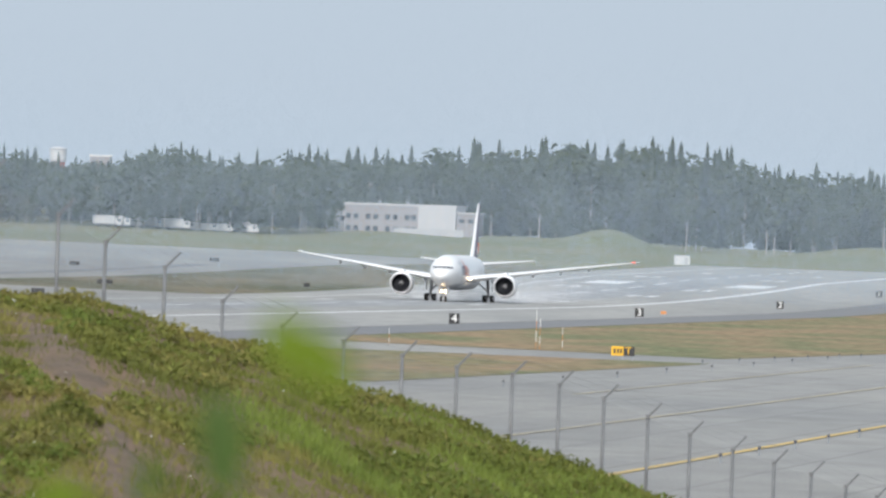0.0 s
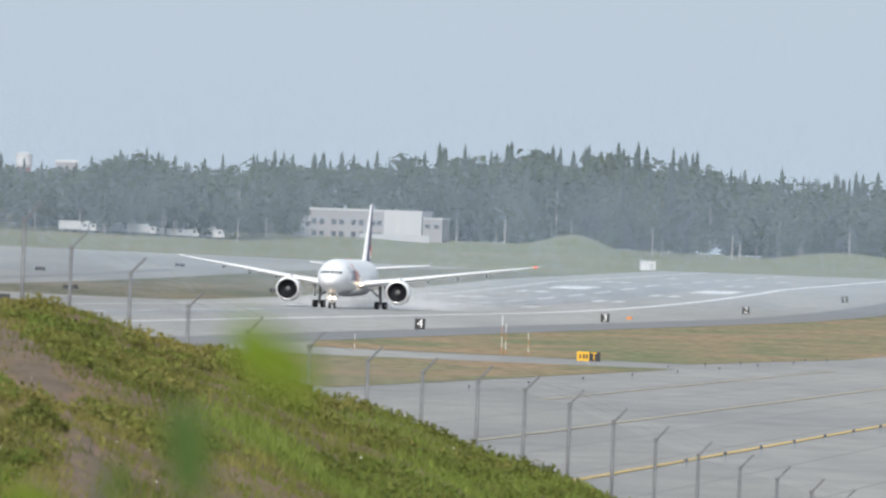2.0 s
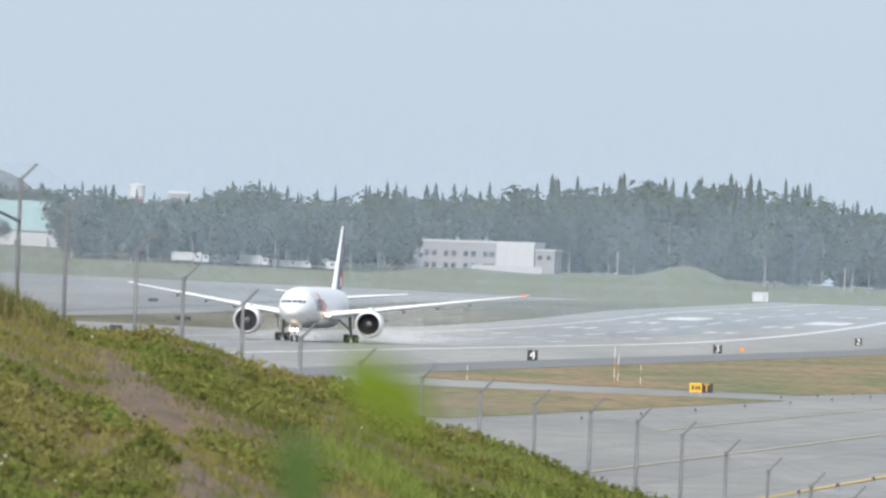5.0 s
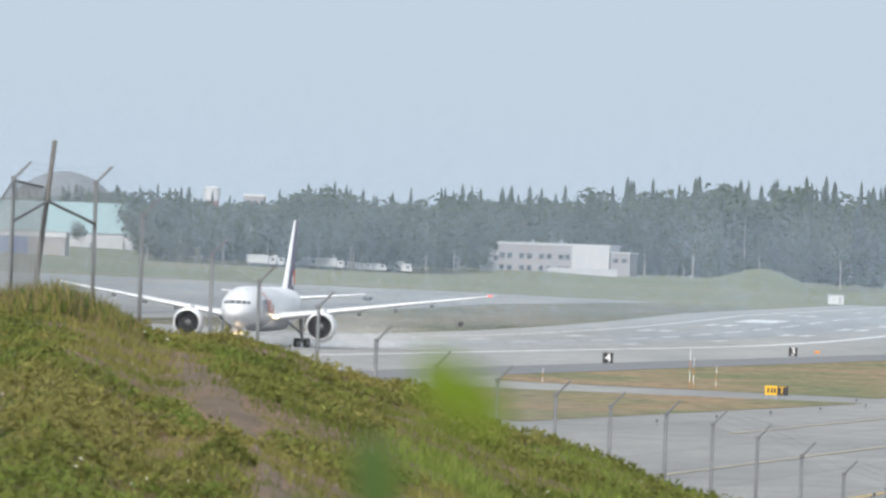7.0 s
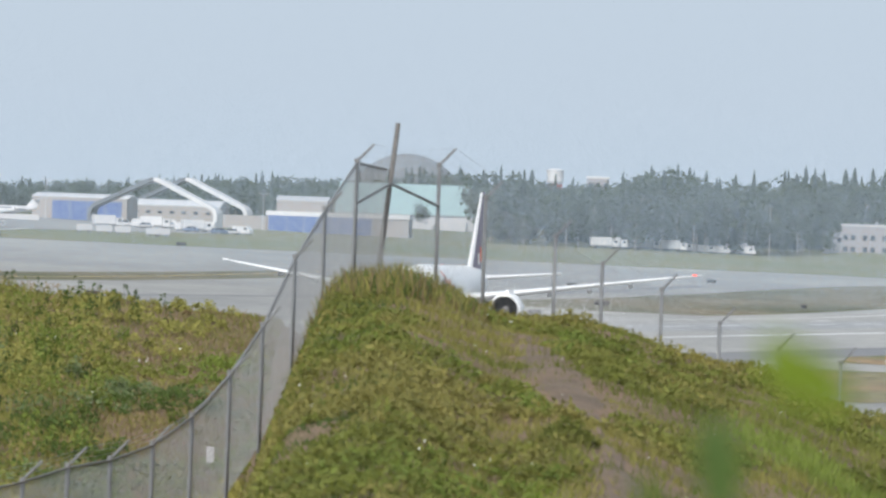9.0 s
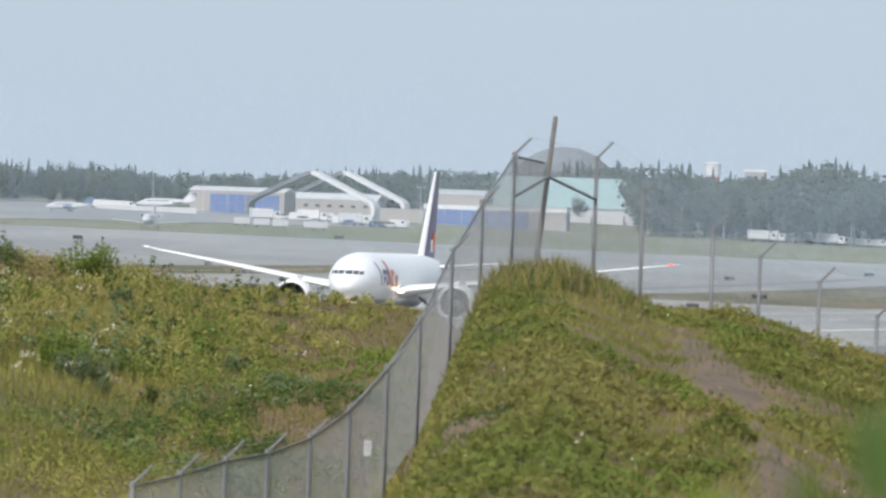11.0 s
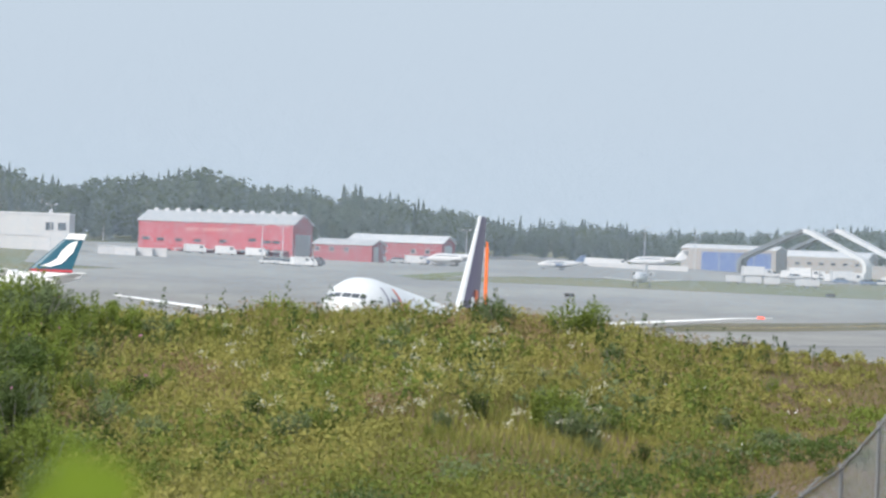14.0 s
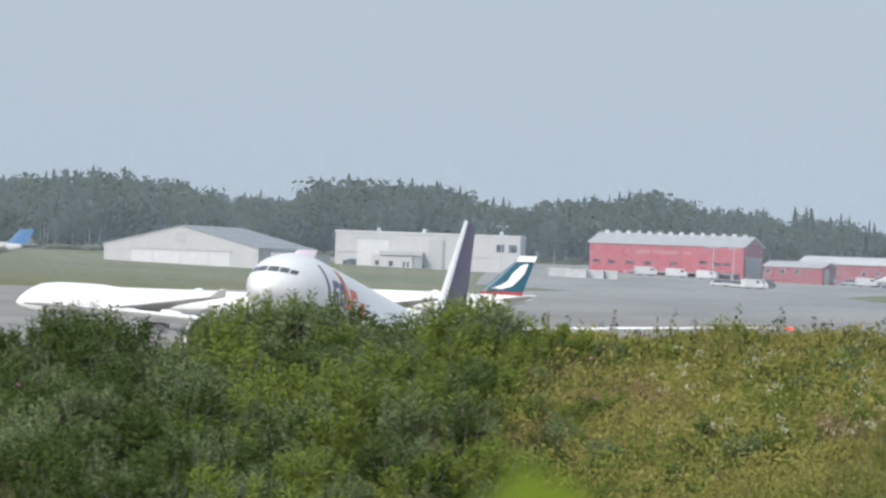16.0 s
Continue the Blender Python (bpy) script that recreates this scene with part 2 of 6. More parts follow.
sheet("verge_island", (((394, 1935), (394, 2260)), ((430, 1935), (412, 2300))), INFIELD, 0.13, "dark olive grass island between taxiways", "grass")
sheet("pavement_apron_near", (((-30, 380), (-30, 2300)), ((92, 380), (92, 2300))), CONCRETE, 0.05, "pale grey concrete apron with yellow lines", "apron")
sheet("pavement_connector", (((92, 380), (92, 1229)), ((152, 380), (152, 1229))), CONCRETE, 0.05, "concrete taxiway joining the apron", "taxiway")
sheet("pavement_apron_far", (((575, 2640), (534, 2960)), ((790, 2640), (690, 3200))), CONCRETE, 0.12, "wet grey apron before the hangars", "apron")
sheet("pavement_apron_mid", (((558, 2380), (575, 2639.5)), ((640, 2401), (700, 2639.5))), CONCRETE, 0.12, "wet grey apron joining the taxiways", "apron")
sheet("pavement_infield_edge", (((340, 1700), (330, 2420)), ((346.5, 1700), (336, 2420))), ASPHALT, 0.14, "dark asphalt edge of the far taxiway", "shoulder")
sheet("verge_dry", (((101, 832), (94.5, 1055)), ((142, 846), (138, 1078))), DRY, 0.08, "dry yellowed grass island", "grass")
sheet("verge_strip", (((98, 1108), (90.2, 1229)), ((144, 1156), (151.8, 1229))), DRY, 0.08, "dry grass verge beside the runway", "grass")
strip("verge_strip_far", 90.2, 151.8, 1229, 2700, DRY, 0.06, "streaky dry grass verge beside the runway", "grass")
strip("pavement_infill", 268.1, 345, 500, 1958, CONCRETE, 0.09, "pale concrete between runway and taxiway", "taxiway")
sheet("verge_apron", (((561, 2478), (588, 2660)), ((575, 2500), (596, 2672))), OUTER, 0.16, "small grass island on the apron", "grass")

# ---- runway and apron markings ----
def mark(name, p0, p1, s0, s1, material, label, category="marking", lift=0.145):
    return strip(name, p0, p1, s0, s1, material, lift, label, category)


mark("marking_edge_near", 198.4, 200.6, 380, 2925, PAINT_W, "white painted runway edge line")
mark("marking_edge_far", 253, 254, 380, 2925, PAINT_W, "worn white runway edge line")
strip("stain_rubber", 216, 238, 1500, 2700, RUBBER, 0.13, "dark tyre rubber streak on the runway")
for s in range(400, 2880, 61):
    mark("marking_centre", 229.0, 230.0, s, s + 36, PAINT_W, "white runway centreline dash")
for s, ps in ((1915, (214, 242)), (2065, (214, 242)), (2218, (211.5, 215.5, 241, 245)), (2338, (210.5, 214.5, 240, 244)), (2530, (210.5, 214.5, 240, 244)), (2680, (214, 242))):
    for p in ps:
        mark("marking_touchdown", p, p + 2.0, s, s + 23, PAINT_W, "white touchdown zone bar")
for p in (204.5, 237):
    mark("marking_aiming", p, p + 9, 2405, 2450, PAINT_W, "broad white aiming point block")
mark("marking_taxi_a", 51.15, 51.75, 400, 2000, PAINT_Y, "yellow taxi line on the apron", lift=.09)
mark("marking_taxi_b", 66.7, 67.15, 500, 2000, PAINT_OLD, "faded yellow taxi line on the apron", lift=.09)
mark("marking_taxi_c", 81.75, 82.15, 800, 1100, PAINT_OLD, "faded yellow taxi line on the apron", lift=.09)
mark("marking_taxi_d", 405, 405.8, 900, 2700, PAINT_Y, "yellow taxi line on the far taxiway")

# ---- the freighter ----
WHITE = mat("white_aircraft_paint", (0.82, 0.82, 0.82), 0.28, vary=0.04, scale=0.25, fine=12)
BELLY = mat("grey_belly_paint", (0.50, 0.51, 0.53), 0.35, vary=0.06, scale=0.4)
PURPLE = mat("purple_paint", (0.105, 0.075, 0.165), 0.35, vary=0.08, scale=0.5)
ORANGE = mat("orange_paint", (0.75, 0.13, 0.02), 0.35, vary=0.06, scale=0.5)
SILVER = mat("bare_metal", (0.62, 0.62, 0.63), 0.3, metal=0.85, vary=0.06, scale=1)
DARK = mat("dark_duct", (0.025, 0.027, 0.032), 0.5, vary=0.2, scale=2)
FAN = mat("fan_blades", (0.09, 0.095, 0.11), 0.3, metal=0.7, vary=0.2, scale=3)
TYRE = mat("tyre_rubber", (0.02, 0.02, 0.02), 0.85, vary=0.2, scale=3)
STEEL = mat("gear_steel", (0.34, 0.34, 0.35), 0.4, metal=0.4, vary=0.12, scale=2)
GLASS = mat("cockpit_glass", (0.10, 0.11, 0.125), 0.12, vary=0.1, scale=2)
LAMP = glow("landing_lamp", (1.0, 0.74, 0.42), 14.0)
DROPS = mat("water_drops", (0.85, 0.86, 0.88), 0.4, vary=0.05, scale=1)
LAMP_DIM = glow("wing_root_lamp", (1.0, 0.72, 0.45), 7.0)
RED_LAMP = glow("red_lamp", (0.9, 0.12, 0.08), 1.0)

BODY = [(0, .06, .06, 4.75), (.35, .62, .55, 4.78), (1.0, 1.12, 1.02, 4.88), (2.0, 1.62, 1.52, 5.02), (3.2, 2.08, 2.0, 5.16), (5, 2.55, 2.5, 5.32), (8, 2.97, 2.95, 5.5),
        (11, 3.1, 3.1, 5.55), (20, 3.1, 3.1, 5.55), (30, 3.1, 3.1, 5.55), (42, 3.1, 3.1, 5.55), (46, 3.0, 2.95, 5.7), (50, 2.6, 2.5, 6.02), (54, 2.0, 1.95, 6.42),
        (58, 1.25, 1.4, 6.8), (61, .6, .95, 7.05), (63, .18, .6, 7.15)]


def body_at(x, table):
    xs = [b[0] for b in table]
    return [float(np.interp(x, xs, [b[k] for b in table])) for k in (1, 2, 3)]


def body_ring(x, table, nose, n=28):
    w, h, z = body_at(x, table)
    return [(nose - x, w * math.cos(2 * math.pi * i / n), z + h * math.sin(2 * math.pi * i / n)) for i in range(n)]


def fuselage(name, table, nose, material, parent, cuts):
    bm = bmesh.new()
    solid(bm, [body_ring(x, table, nose) for x in cuts])
    bmesh.ops.recalc_face_normals(bm, faces=bm.faces)
    return part(name, bm, material, parent, shade=True)


def skin(name, table, nose, x0, x1, a0, a1, side, material, parent, label="", lean=0.0, proud=0.03, nx=5, na=6):
    """A painted or glazed panel that follows the body: from x0 to x1 behind the nose, between two angles up its side."""
    bm = bmesh.new()
    grid = []
    for i in range(nx + 1):
        row = []
        for j in range(na + 1):
            a = radians(a0 + (a1 - a0) * j / na)
            x = x0 + (x1 - x0) * i / nx + lean * (j / na)
            w, h, z = body_at(x, table)
            row.append(bm.verts.new((nose - x, side * (w + proud) * math.cos(a), z + (h + proud) * math.sin(a))))
        grid.append(row)
    for i in range(nx):
        for j in range(na):
            bm.faces.new((grid[i][j], grid[i + 1][j], grid[i + 1][j + 1], grid[i][j + 1]))
    return part(name, bm, material, parent, label, shade=True)


def foil(sections, thick=0.11, n=9):
    """Aerofoil rings: each section is y, leading edge x, chord, z, in metres behind the nose."""
    rings = []
    for y, le, c, z in sections:
        top, low = [], []
        for i in range(n + 1):
            u = (1 - math.cos(math.pi * i / n)) / 2
            t = thick * c * 5.2 * (0.2969 * math.sqrt(u) - 0.126 * u - 0.3516 * u * u + 0.2843 * u ** 3 - 0.1015 * u ** 4) / 0.52
            top.append((u, t * 0.55))
            low.append((u, -t * 0.42))
        prof = top + low[-2:0:-1]
        rings.append([(-(le + u * c), y, z + v) for u, v in prof])
    return rings


def surface(name, sections, nose, material, parent, thick=0.11, upright=False, label=""):
    bm = bmesh.new()
    rings = foil(sections, thick)
    if upright:
        rings = [[(x, z - s[3], s[0]) for x, y, z in r] for r, s in zip(rings, sections)]
    rings = [[(x + nose, y, z) for x, y, z in r] for r in rings]
    solid(bm, rings)
    bmesh.ops.recalc_face_normals(bm, faces=bm.faces)
    return part(name, bm, material, parent, label, shade=False)


def turned(bm, profile, seg=32, cx=0.0, cy=0.0, cz=0.0):
    """A body turned about an axis along x; the profile is x, radius."""
    rings = [[(cx + x, cy + r * math.cos(2 * math.pi * i / seg), cz + r * math.sin(2 * math.pi * i / seg)) for i in range(seg)] for x, r in profile]
    solid(bm, rings, close=False)
    bmesh.ops.recalc_face_normals(bm, faces=bm.faces)


def wheel(parent, x, y, z, r=0.66, w=0.5):
    bm = bmesh.new()
    prof = [(-w / 2, r * 0.55), (-w / 2, r * 0.86), (-w / 3, r), (w / 3, r), (w / 2, r * 0.86), (w / 2, r * 0.55)]
    rings = [[(r_ * math.cos(2 * math.pi * i / 18), v, r_ * math.sin(2 * math.pi * i / 18)) for i in range(18)] for v, r_ in prof]
    solid(bm, rings)
    bmesh.ops.recalc_face_normals(bm, faces=bm.faces)
    t = part("wheel", bm, TYRE, parent, shade=True)
    t.location = (x, y, z)
    bm = bmesh.new()
    tube(bm, (0, -w / 2 - .02, 0), (0, w / 2 + .02, 0), r * 0.5, seg=14)
    part("rim", bm, STEEL, t)
    return t


def engine(root, y, z, lip, label):
    bm = bmesh.new()
    turned(bm, [(0.0, 1.72), (0.06, 1.86), (-.06, 1.98), (-.5, 2.1), (-1.6, 2.2), (-3.2, 2.16), (-4.6, 1.95), (-5.6, 1.72), (-5.6, 1.62)], 36, lip, y, z)
    cow = part("engine_cowling", bm, WHITE, root, label, shade=True)
    bm = bmesh.new()
    turned(bm, [(.07, 1.9), (.16, 1.81), (.07, 1.73), (-.1, 1.68), (-.3, 1.66)], 36, lip, y, z)
    part("inlet_lip", bm, SILVER, cow, "polished metal inlet lip", shade=True)
    bm = bmesh.new()
    turned(bm, [(-.25, 1.665), (-1.5, 1.62)], 36, lip, y, z)
    tube(bm, (lip - 1.75, y, z), (lip - 1.6, y, z), 1.63, seg=36)
    part("duct", bm, DARK, cow, shade=True)
    bm = bmesh.new()
    for i in range(22):
        a = 2 * math.pi * i / 22
        c, s = math.cos(a), math.sin(a)
        b = [(-1.5, .45, -.10), (-1.35, .45, .10), (-1.2, 1.6, .20), (-1.5, 1.6, -.16)]
        vs = [bm.verts.new((lip + x, y + r * c - o * s, z + r * s + o * c)) for x, r, o in b]
        bm.faces.new(vs)
    part("fan", bm, FAN, cow)
    bm = bmesh.new()
    turned(bm, [(-.75, .02), (-.85, .16), (-1.1, .34), (-1.5, .48)], 18, lip, y, z)
    part("spinner", bm, STEEL, cow, shade=True)
    bm = bmesh.new()
    turned(bm, [(-5.3, 1.2), (-6.6, .95), (-7.2, .75), (-7.2, .1)], 24, lip, y, z)
    part("exhaust", bm, SILVER, cow, shade=True)
    bm = bmesh.new()
    box(bm, lip - 6.5, lip - 2.0, y - .22, y + .22, z + 1.6, z + 2.6, 0.1)
    part("pylon", bm, WHITE, cow)
    return cow


def glazing(side, y0, y1, z0, z1, nose, parent):
    """A cockpit pane on the curve of the nose, between two offsets and two heights."""
    bm = bmesh.new()
    grid = []
    for i in range(5):
        row = []
        for j in range(4):
            y, z = y0 + (y1 - y0) * i / 4, z0 + (z1 - z0) * j / 3
            lo, hi = .3, 9.0
            for _ in range(30):
                x = (lo + hi) / 2
                w, h, c = body_at(x, BODY)
                lo, hi = (lo, x) if (y / w) ** 2 + ((z - c) / h) ** 2 < 1 else (x, hi)
            row.append(bm.verts.new((nose - lo + .05, side * y, z + .02)))
        grid.append(row)
    for i in range(4):
        for j in range(3):
            bm.faces.new((grid[i][j], grid[i + 1][j], grid[i + 1][j + 1], grid[i][j + 1]))
    return part("cockpit_window", bm, GLASS, parent, "dark cockpit window")


def airliner():
    root = new("freighter_jet")
    tagged(root, "white wide-body freighter jet with purple tail rolling on the runway", "airplane")
    N = 31.8
    cuts = [0, .15, .35, .7, 1, 1.5, 2, 2.6, 3.2, 4, 5, 6.5, 8, 9.5, 11, 16, 22, 28, 34, 40, 42, 44, 46, 48, 50, 52, 54, 56, 58, 60, 61, 62, 63]
    body = fuselage("fuselage", BODY, N, WHITE, root, cuts)
    skin("belly", BODY, N, 7, 47, -90, -48, 1, BELLY, body, "grey lower body", nx=16, proud=.02)
    skin("belly", BODY, N, 7, 47, -90, -48, -1, BELLY, body, "grey lower body", nx=16, proud=.02)
    bm = bmesh.new()
    solid(bm, [[(N - x, w * math.cos(2 * math.pi * i / 16), z + h * math.sin(2 * math.pi * i / 16)) for i in range(16)]
               for x, w, h, z in ((17, 1.2, .3, 2.7), (20, 3.0, 1.1, 3.3), (26, 3.5, 1.35, 3.4), (33, 3.4, 1.25, 3.4), (38, 2.4, .7, 2.9), (41, 1.0, .2, 2.7))])
    bmesh.ops.recalc_face_normals(bm, faces=bm.faces)
    part("wing_fairing", bm, BELLY, root, shade=True)
    for side in (1, -1):
        for y0, y1, z0, z1 in ((.06, .80, 6.06, 6.52), (.88, 1.42, 6.06, 6.49), (1.50, 1.88, 6.05, 6.42)):
            glazing(side, y0, y1, z0, z1, N, body)
        for x0, x1, a0, a1, lean in ((8.7, 9.15, -12, 44, -.9), (9.9, 10.3, -12, 22, -.1), (10.3, 11.1, 12, 22, 0), (10.3, 11.0, -2, 6, 0), (11.5, 11.9, -12, 22, 0), (11.9, 12.5, -12, -4, 0), (11.9, 12.5, 12, 22, 0), (12.6, 13.0, -12, 34, 0)):
            skin("titling", BODY, N, x0, x1, a0, a1, side, PURPLE, root, "purple stroke of the company mark", lean=lean)
        for x0, x1, a0, a1, lean in ((13.4, 14.5, -10, 46, -1.1), (14.8, 15.5, -14, 22, 0), (15.5, 16.6, 10, 22, 0), (15.5, 16.4, -14, -6, 0), (17.0, 17.9, -14, 10, .9), (18.2, 19.0, -14, 8, -1.1)):
            skin("titling", BODY, N, x0, x1, a0, a1, side, ORANGE, root, "orange stroke of the company mark", lean=lean)
        wing = surface("wing", [(side * y, le, c, z) for y, le, c, z in ((2.4, 19.3, 14.8, 4.1), (6, 22.1, 11.4, 4.65), (9.9, 25.2, 8.7, 5.2), (21, 33.2, 5.0, 6.85), (29.5, 39.2, 2.7, 8.05), (32.4, 43.0, .7, 8.5))],
                       N, WHITE, root, .10)
        for y, x, z in ((6.3, 30.5, 4.3), (13.5, 33.5, 5.5), (18.5, 36.0, 6.2), (23.5, 38.5, 7.0)):
            bm = bmesh.new()
            turned(bm, [(1.9, .04), (1.2, .22), (0, .3), (-1.4, .22), (-2.2, .04)], 10, N - x, side * y, z - .35)
            part("flap_fairing", bm, BELLY, wing, "grey flap track fairing", shade=True)
        bm = bmesh.new()
        box(bm, N - 42.2, N - 41.5, side * 31.6 - .3, side * 31.6 + .3, 8.32, 8.52, .05)
        part("tip_light", bm, RED_LAMP if side > 0 else WHITE, wing, "red wing tip light")
        bm = bmesh.new()
        box(bm, N - 20.2, N - 19.6, side * 3.3 - .28, side * 3.3 + .28, 4.1, 4.5, .08)
        part("wing_root_light", bm, LAMP_DIM, wing, "lit wing root landing light")
        surface("tailplane", [(side * y, le, c, z) for y, le, c, z in ((.6, 52.0, 7.6, 7.0), (10.8, 59.4, 2.6, 8.0))], N, WHITE, root, .09)
        engine(root, side * 9.7, 3.1, N - 19.6, "white engine nacelle")
        # main gear
        gear = part("main_gear", (lambda b: (tube(b, (0, side * 5.49, .9), (0, side * 5.2, 4.4), .24, .3, 10), tube(b, (1.4, side * 3.6, 3.6), (0.1, side * 5.4, 1.9), .13),
                    tube(b, (-1.6, side * 3.4, 3.4), (-.1, side * 5.4, 2.1), .12), tube(b, (-1.75, side * 5.49, .72), (1.75, side * 5.49, .72), .16), b)[-1])(bmesh.new()), STEEL, root)
        bm = bmesh.new()
        box(bm, -1.0, 1.0, side * 6.25 - .05, side * 6.25 + .05, 2.0, 4.0, .04)
        part("gear_door", bm, WHITE, gear)
        for dx in (-1.45, 0, 1.45):
            for dy in (-.7, .7):
                wheel(gear, dx, side * 5.49 + dy, .67)
    bm = bmesh.new()
    tube(bm, (25.9, 0, .6), (25.7, 0, 3.6), .17, .22)
    tube(bm, (27.2, 0, 3.0), (25.9, 0, 1.6), .09)
    box(bm, 25.7, 26.1, -.55, .55, 1.75, 1.9, .04)
    ng = part("nose_gear", bm, STEEL, root)
    for y in (-.42, .42):
        wheel(ng, 25.9, y, .54, .54, .34)
        bm = bmesh.new()
        tube(bm, (26.1, y * .85, 1.85), (26.3, y * .85, 1.85), .17, .19, 12)
        part("landing_light", bm, LAMP, ng, "bright warm landing light")
        bm = bmesh.new()
        box(bm, 24.4, 27.2, y * 1.9 - .03, y * 1.9 + .03, 1.6, 2.7, .03)
        part("gear_door", bm, WHITE, ng)
    fin = surface("fin", [(z, le, c, 0) for z, le, c in ((8.2, 49.6, 10.0), (9.2, 51.0, 8.9), (18.5, 58.3, 3.3), (18.65, 58.7, 2.8))], N, PURPLE, root, .085, True, "dark purple tail fin")
    bm = bmesh.new()
    solid(bm, [[(N - le + .08, 0, z), (N - le - .25 * k, .24 * k, z), (N - le - .8 * k, .40 * k, z), (N - le - .8 * k, -.40 * k, z), (N - le - .25 * k, -.24 * k, z)] for z, le, k in ((8.2, 49.6, 1.0), (18.6, 58.3, .42))])
    part("fin_leading_edge", bm, WHITE, fin, "white leading edge")
    for side in (1, -1):
        for nm, z0, z1, x0, x1, m in (("fin_mark", 8.9, 10.4, 54.6, 55.8, WHITE), ("fin_mark", 9.2, 11.2, 56.2, 57.4, ORANGE)):
            bm = bmesh.new()
            box(bm, N - x1, N - x0, side * .46 - .04, side * .46 + .04, z0, z1, .02)
            part(nm, bm, m, fin, "part of the company mark on the fin")
    rng = np.random.RandomState(17)
    vs, fs = [], []
    for i in range(150000):
        back = rng.exponential(45) + 1
        x, y = -back - 2, rng.normal(0, 3.5 + back * .07) + rng.choice([-6.5, 6.5, 8.5])
        z = abs(rng.normal(0, .5 + min(back, 90) * .05)) + .05
        s = rng.uniform(.02, .038)
        d = rng.normal(0, 1, (3, 3)) * s
        fs.append((len(vs), len(vs) + 1, len(vs) + 2))
        vs += [(x + q[0], y + q[1], z + abs(q[2])) for q in d]
    spray = raw("spray", vs, fs, DROPS, root)
    tagged(spray, "fine white water spray thrown up by the tyres")
    bm = bmesh.new()
    tube(bm, (4, 0, 8.6), (4, 0, 8.75), .1, .06)
    part("beacon", bm, RED_LAMP, body, "red beacon")
    return root


jet = airliner()


def jet_rows():
    rows = []
    hx, hy = -0.11433, -0.99344
    for i in range(33):
        t = i * 0.5
        s = -985.1 + 56.42 * t + 1.1504 * t * t - 0.00422 * t ** 3 - 31.8
        pitch = float(np.interp(t, [11.5, 12, 12.5, 13, 13.5, 14, 15, 16], [0.1, 1.1, 1.75, 2.5, 3.35, 4.3, 6.0, 7.8]))
        lift = float(np.interp(t, [13.2, 14, 15, 16], [0, .4, .7, 1.3]))
        x, y = -112.9 + hx * s, 1000 + hy * s
        z = float(far_land(x, y)) + 0.10 + lift
        rows.append((t, pose(x, y, z, 0, -pitch, math.degrees(math.atan2(hy, hx)))))
    return rows


def motions():
    walk(jet, jet_rows())


# ---- woods ----
SPRUCE = leafy("spruce_needles", (0.066, 0.086, 0.068), (0.080, 0.102, 0.076), .3, .05, .4)
BIRCH = leafy("birch_leaves", (0.104, 0.132, 0.086), (0.126, 0.152, 0.096), .3, .03, .5)
BARK = mat("bark", (0.42, 0.40, 0.36), 0.9, vary=0.3, scale=1.5)
TOPS = [(-14, .0085), (-10.89, .0086), (-10.16, .0097), (-9.70, .0080), (-9.34, .0077), (-9.2, .0096), (-8.59, .0092), (-8.15, .0077), (-7.41, .0092), (-7.17, .0082), (-6.62, .0079),
        (-6.28, .0071), (-5.82, .0057), (-5.26, .0055), (-4.97, .0051), (-4.48, .0053), (-3.67, .0062), (-3.31, .0063), (-2.92, .0071), (-2.35, .0074), (-2.2, .0071), (-2.05, .0067), (-1.8, .0066), (-1.65, .0078), (-1.51, .0085), (-1.17, .0073),
        (-.69, .0084), (-.3, .0082), (.09, .0093), (.54, .0098), (1.0, .0101), (1.35, .0099), (1.81, .0082), (2.32, .0080), (4, .0080)]
FRONT = [(-14, 2700), (-10.6, 2700), (-9, 2880), (-7.5, 3040), (-6, 3080), (-5.4, 3150), (-4.5, 3270), (-3.6, 3330), (-3.2, 3650), (-2.56, 3720), (-2.42, 3140), (-1.6, 3180), (-.9, 3230), (-.6, 3330), (-.5, 3560),
         (.4, 3560), (.6, 3480), (1.5, 3480), (4, 3480)]


def spruce_shape(rng):
    vs, fs = [], []
    tiers = 18
    for k in range(tiers):
        h = 0.10 + 0.90 * k / tiers
        r = 0.125 * (1 - h) ** 0.85 + 0.010
        n = 8
        for i in range(n):
            a = 2 * math.pi * (i + rng.random()) / n
            l = r * rng.uniform(.65, 1.25)
            w = 0.55 * l + .006
            c, s = math.cos(a), math.sin(a)
            b = len(vs)
            drop = rng.uniform(.02, .06)
            vs += [(0, 0, h + .055), (l * c - w * s, l * s + w * c, h - drop), (l * c * 1.15, l * s * 1.15, h - drop * .5), (l * c + w * s, l * s - w * c, h - drop)]
            fs += [(b, b + 1, b + 2), (b, b + 2, b + 3)]
    b = len(vs)
    vs += [(-.006, 0, .9), (.006, 0, .9), (0, 0, 1.02)]
    fs.append((b, b + 1, b + 2))
    return np.array(vs), fs


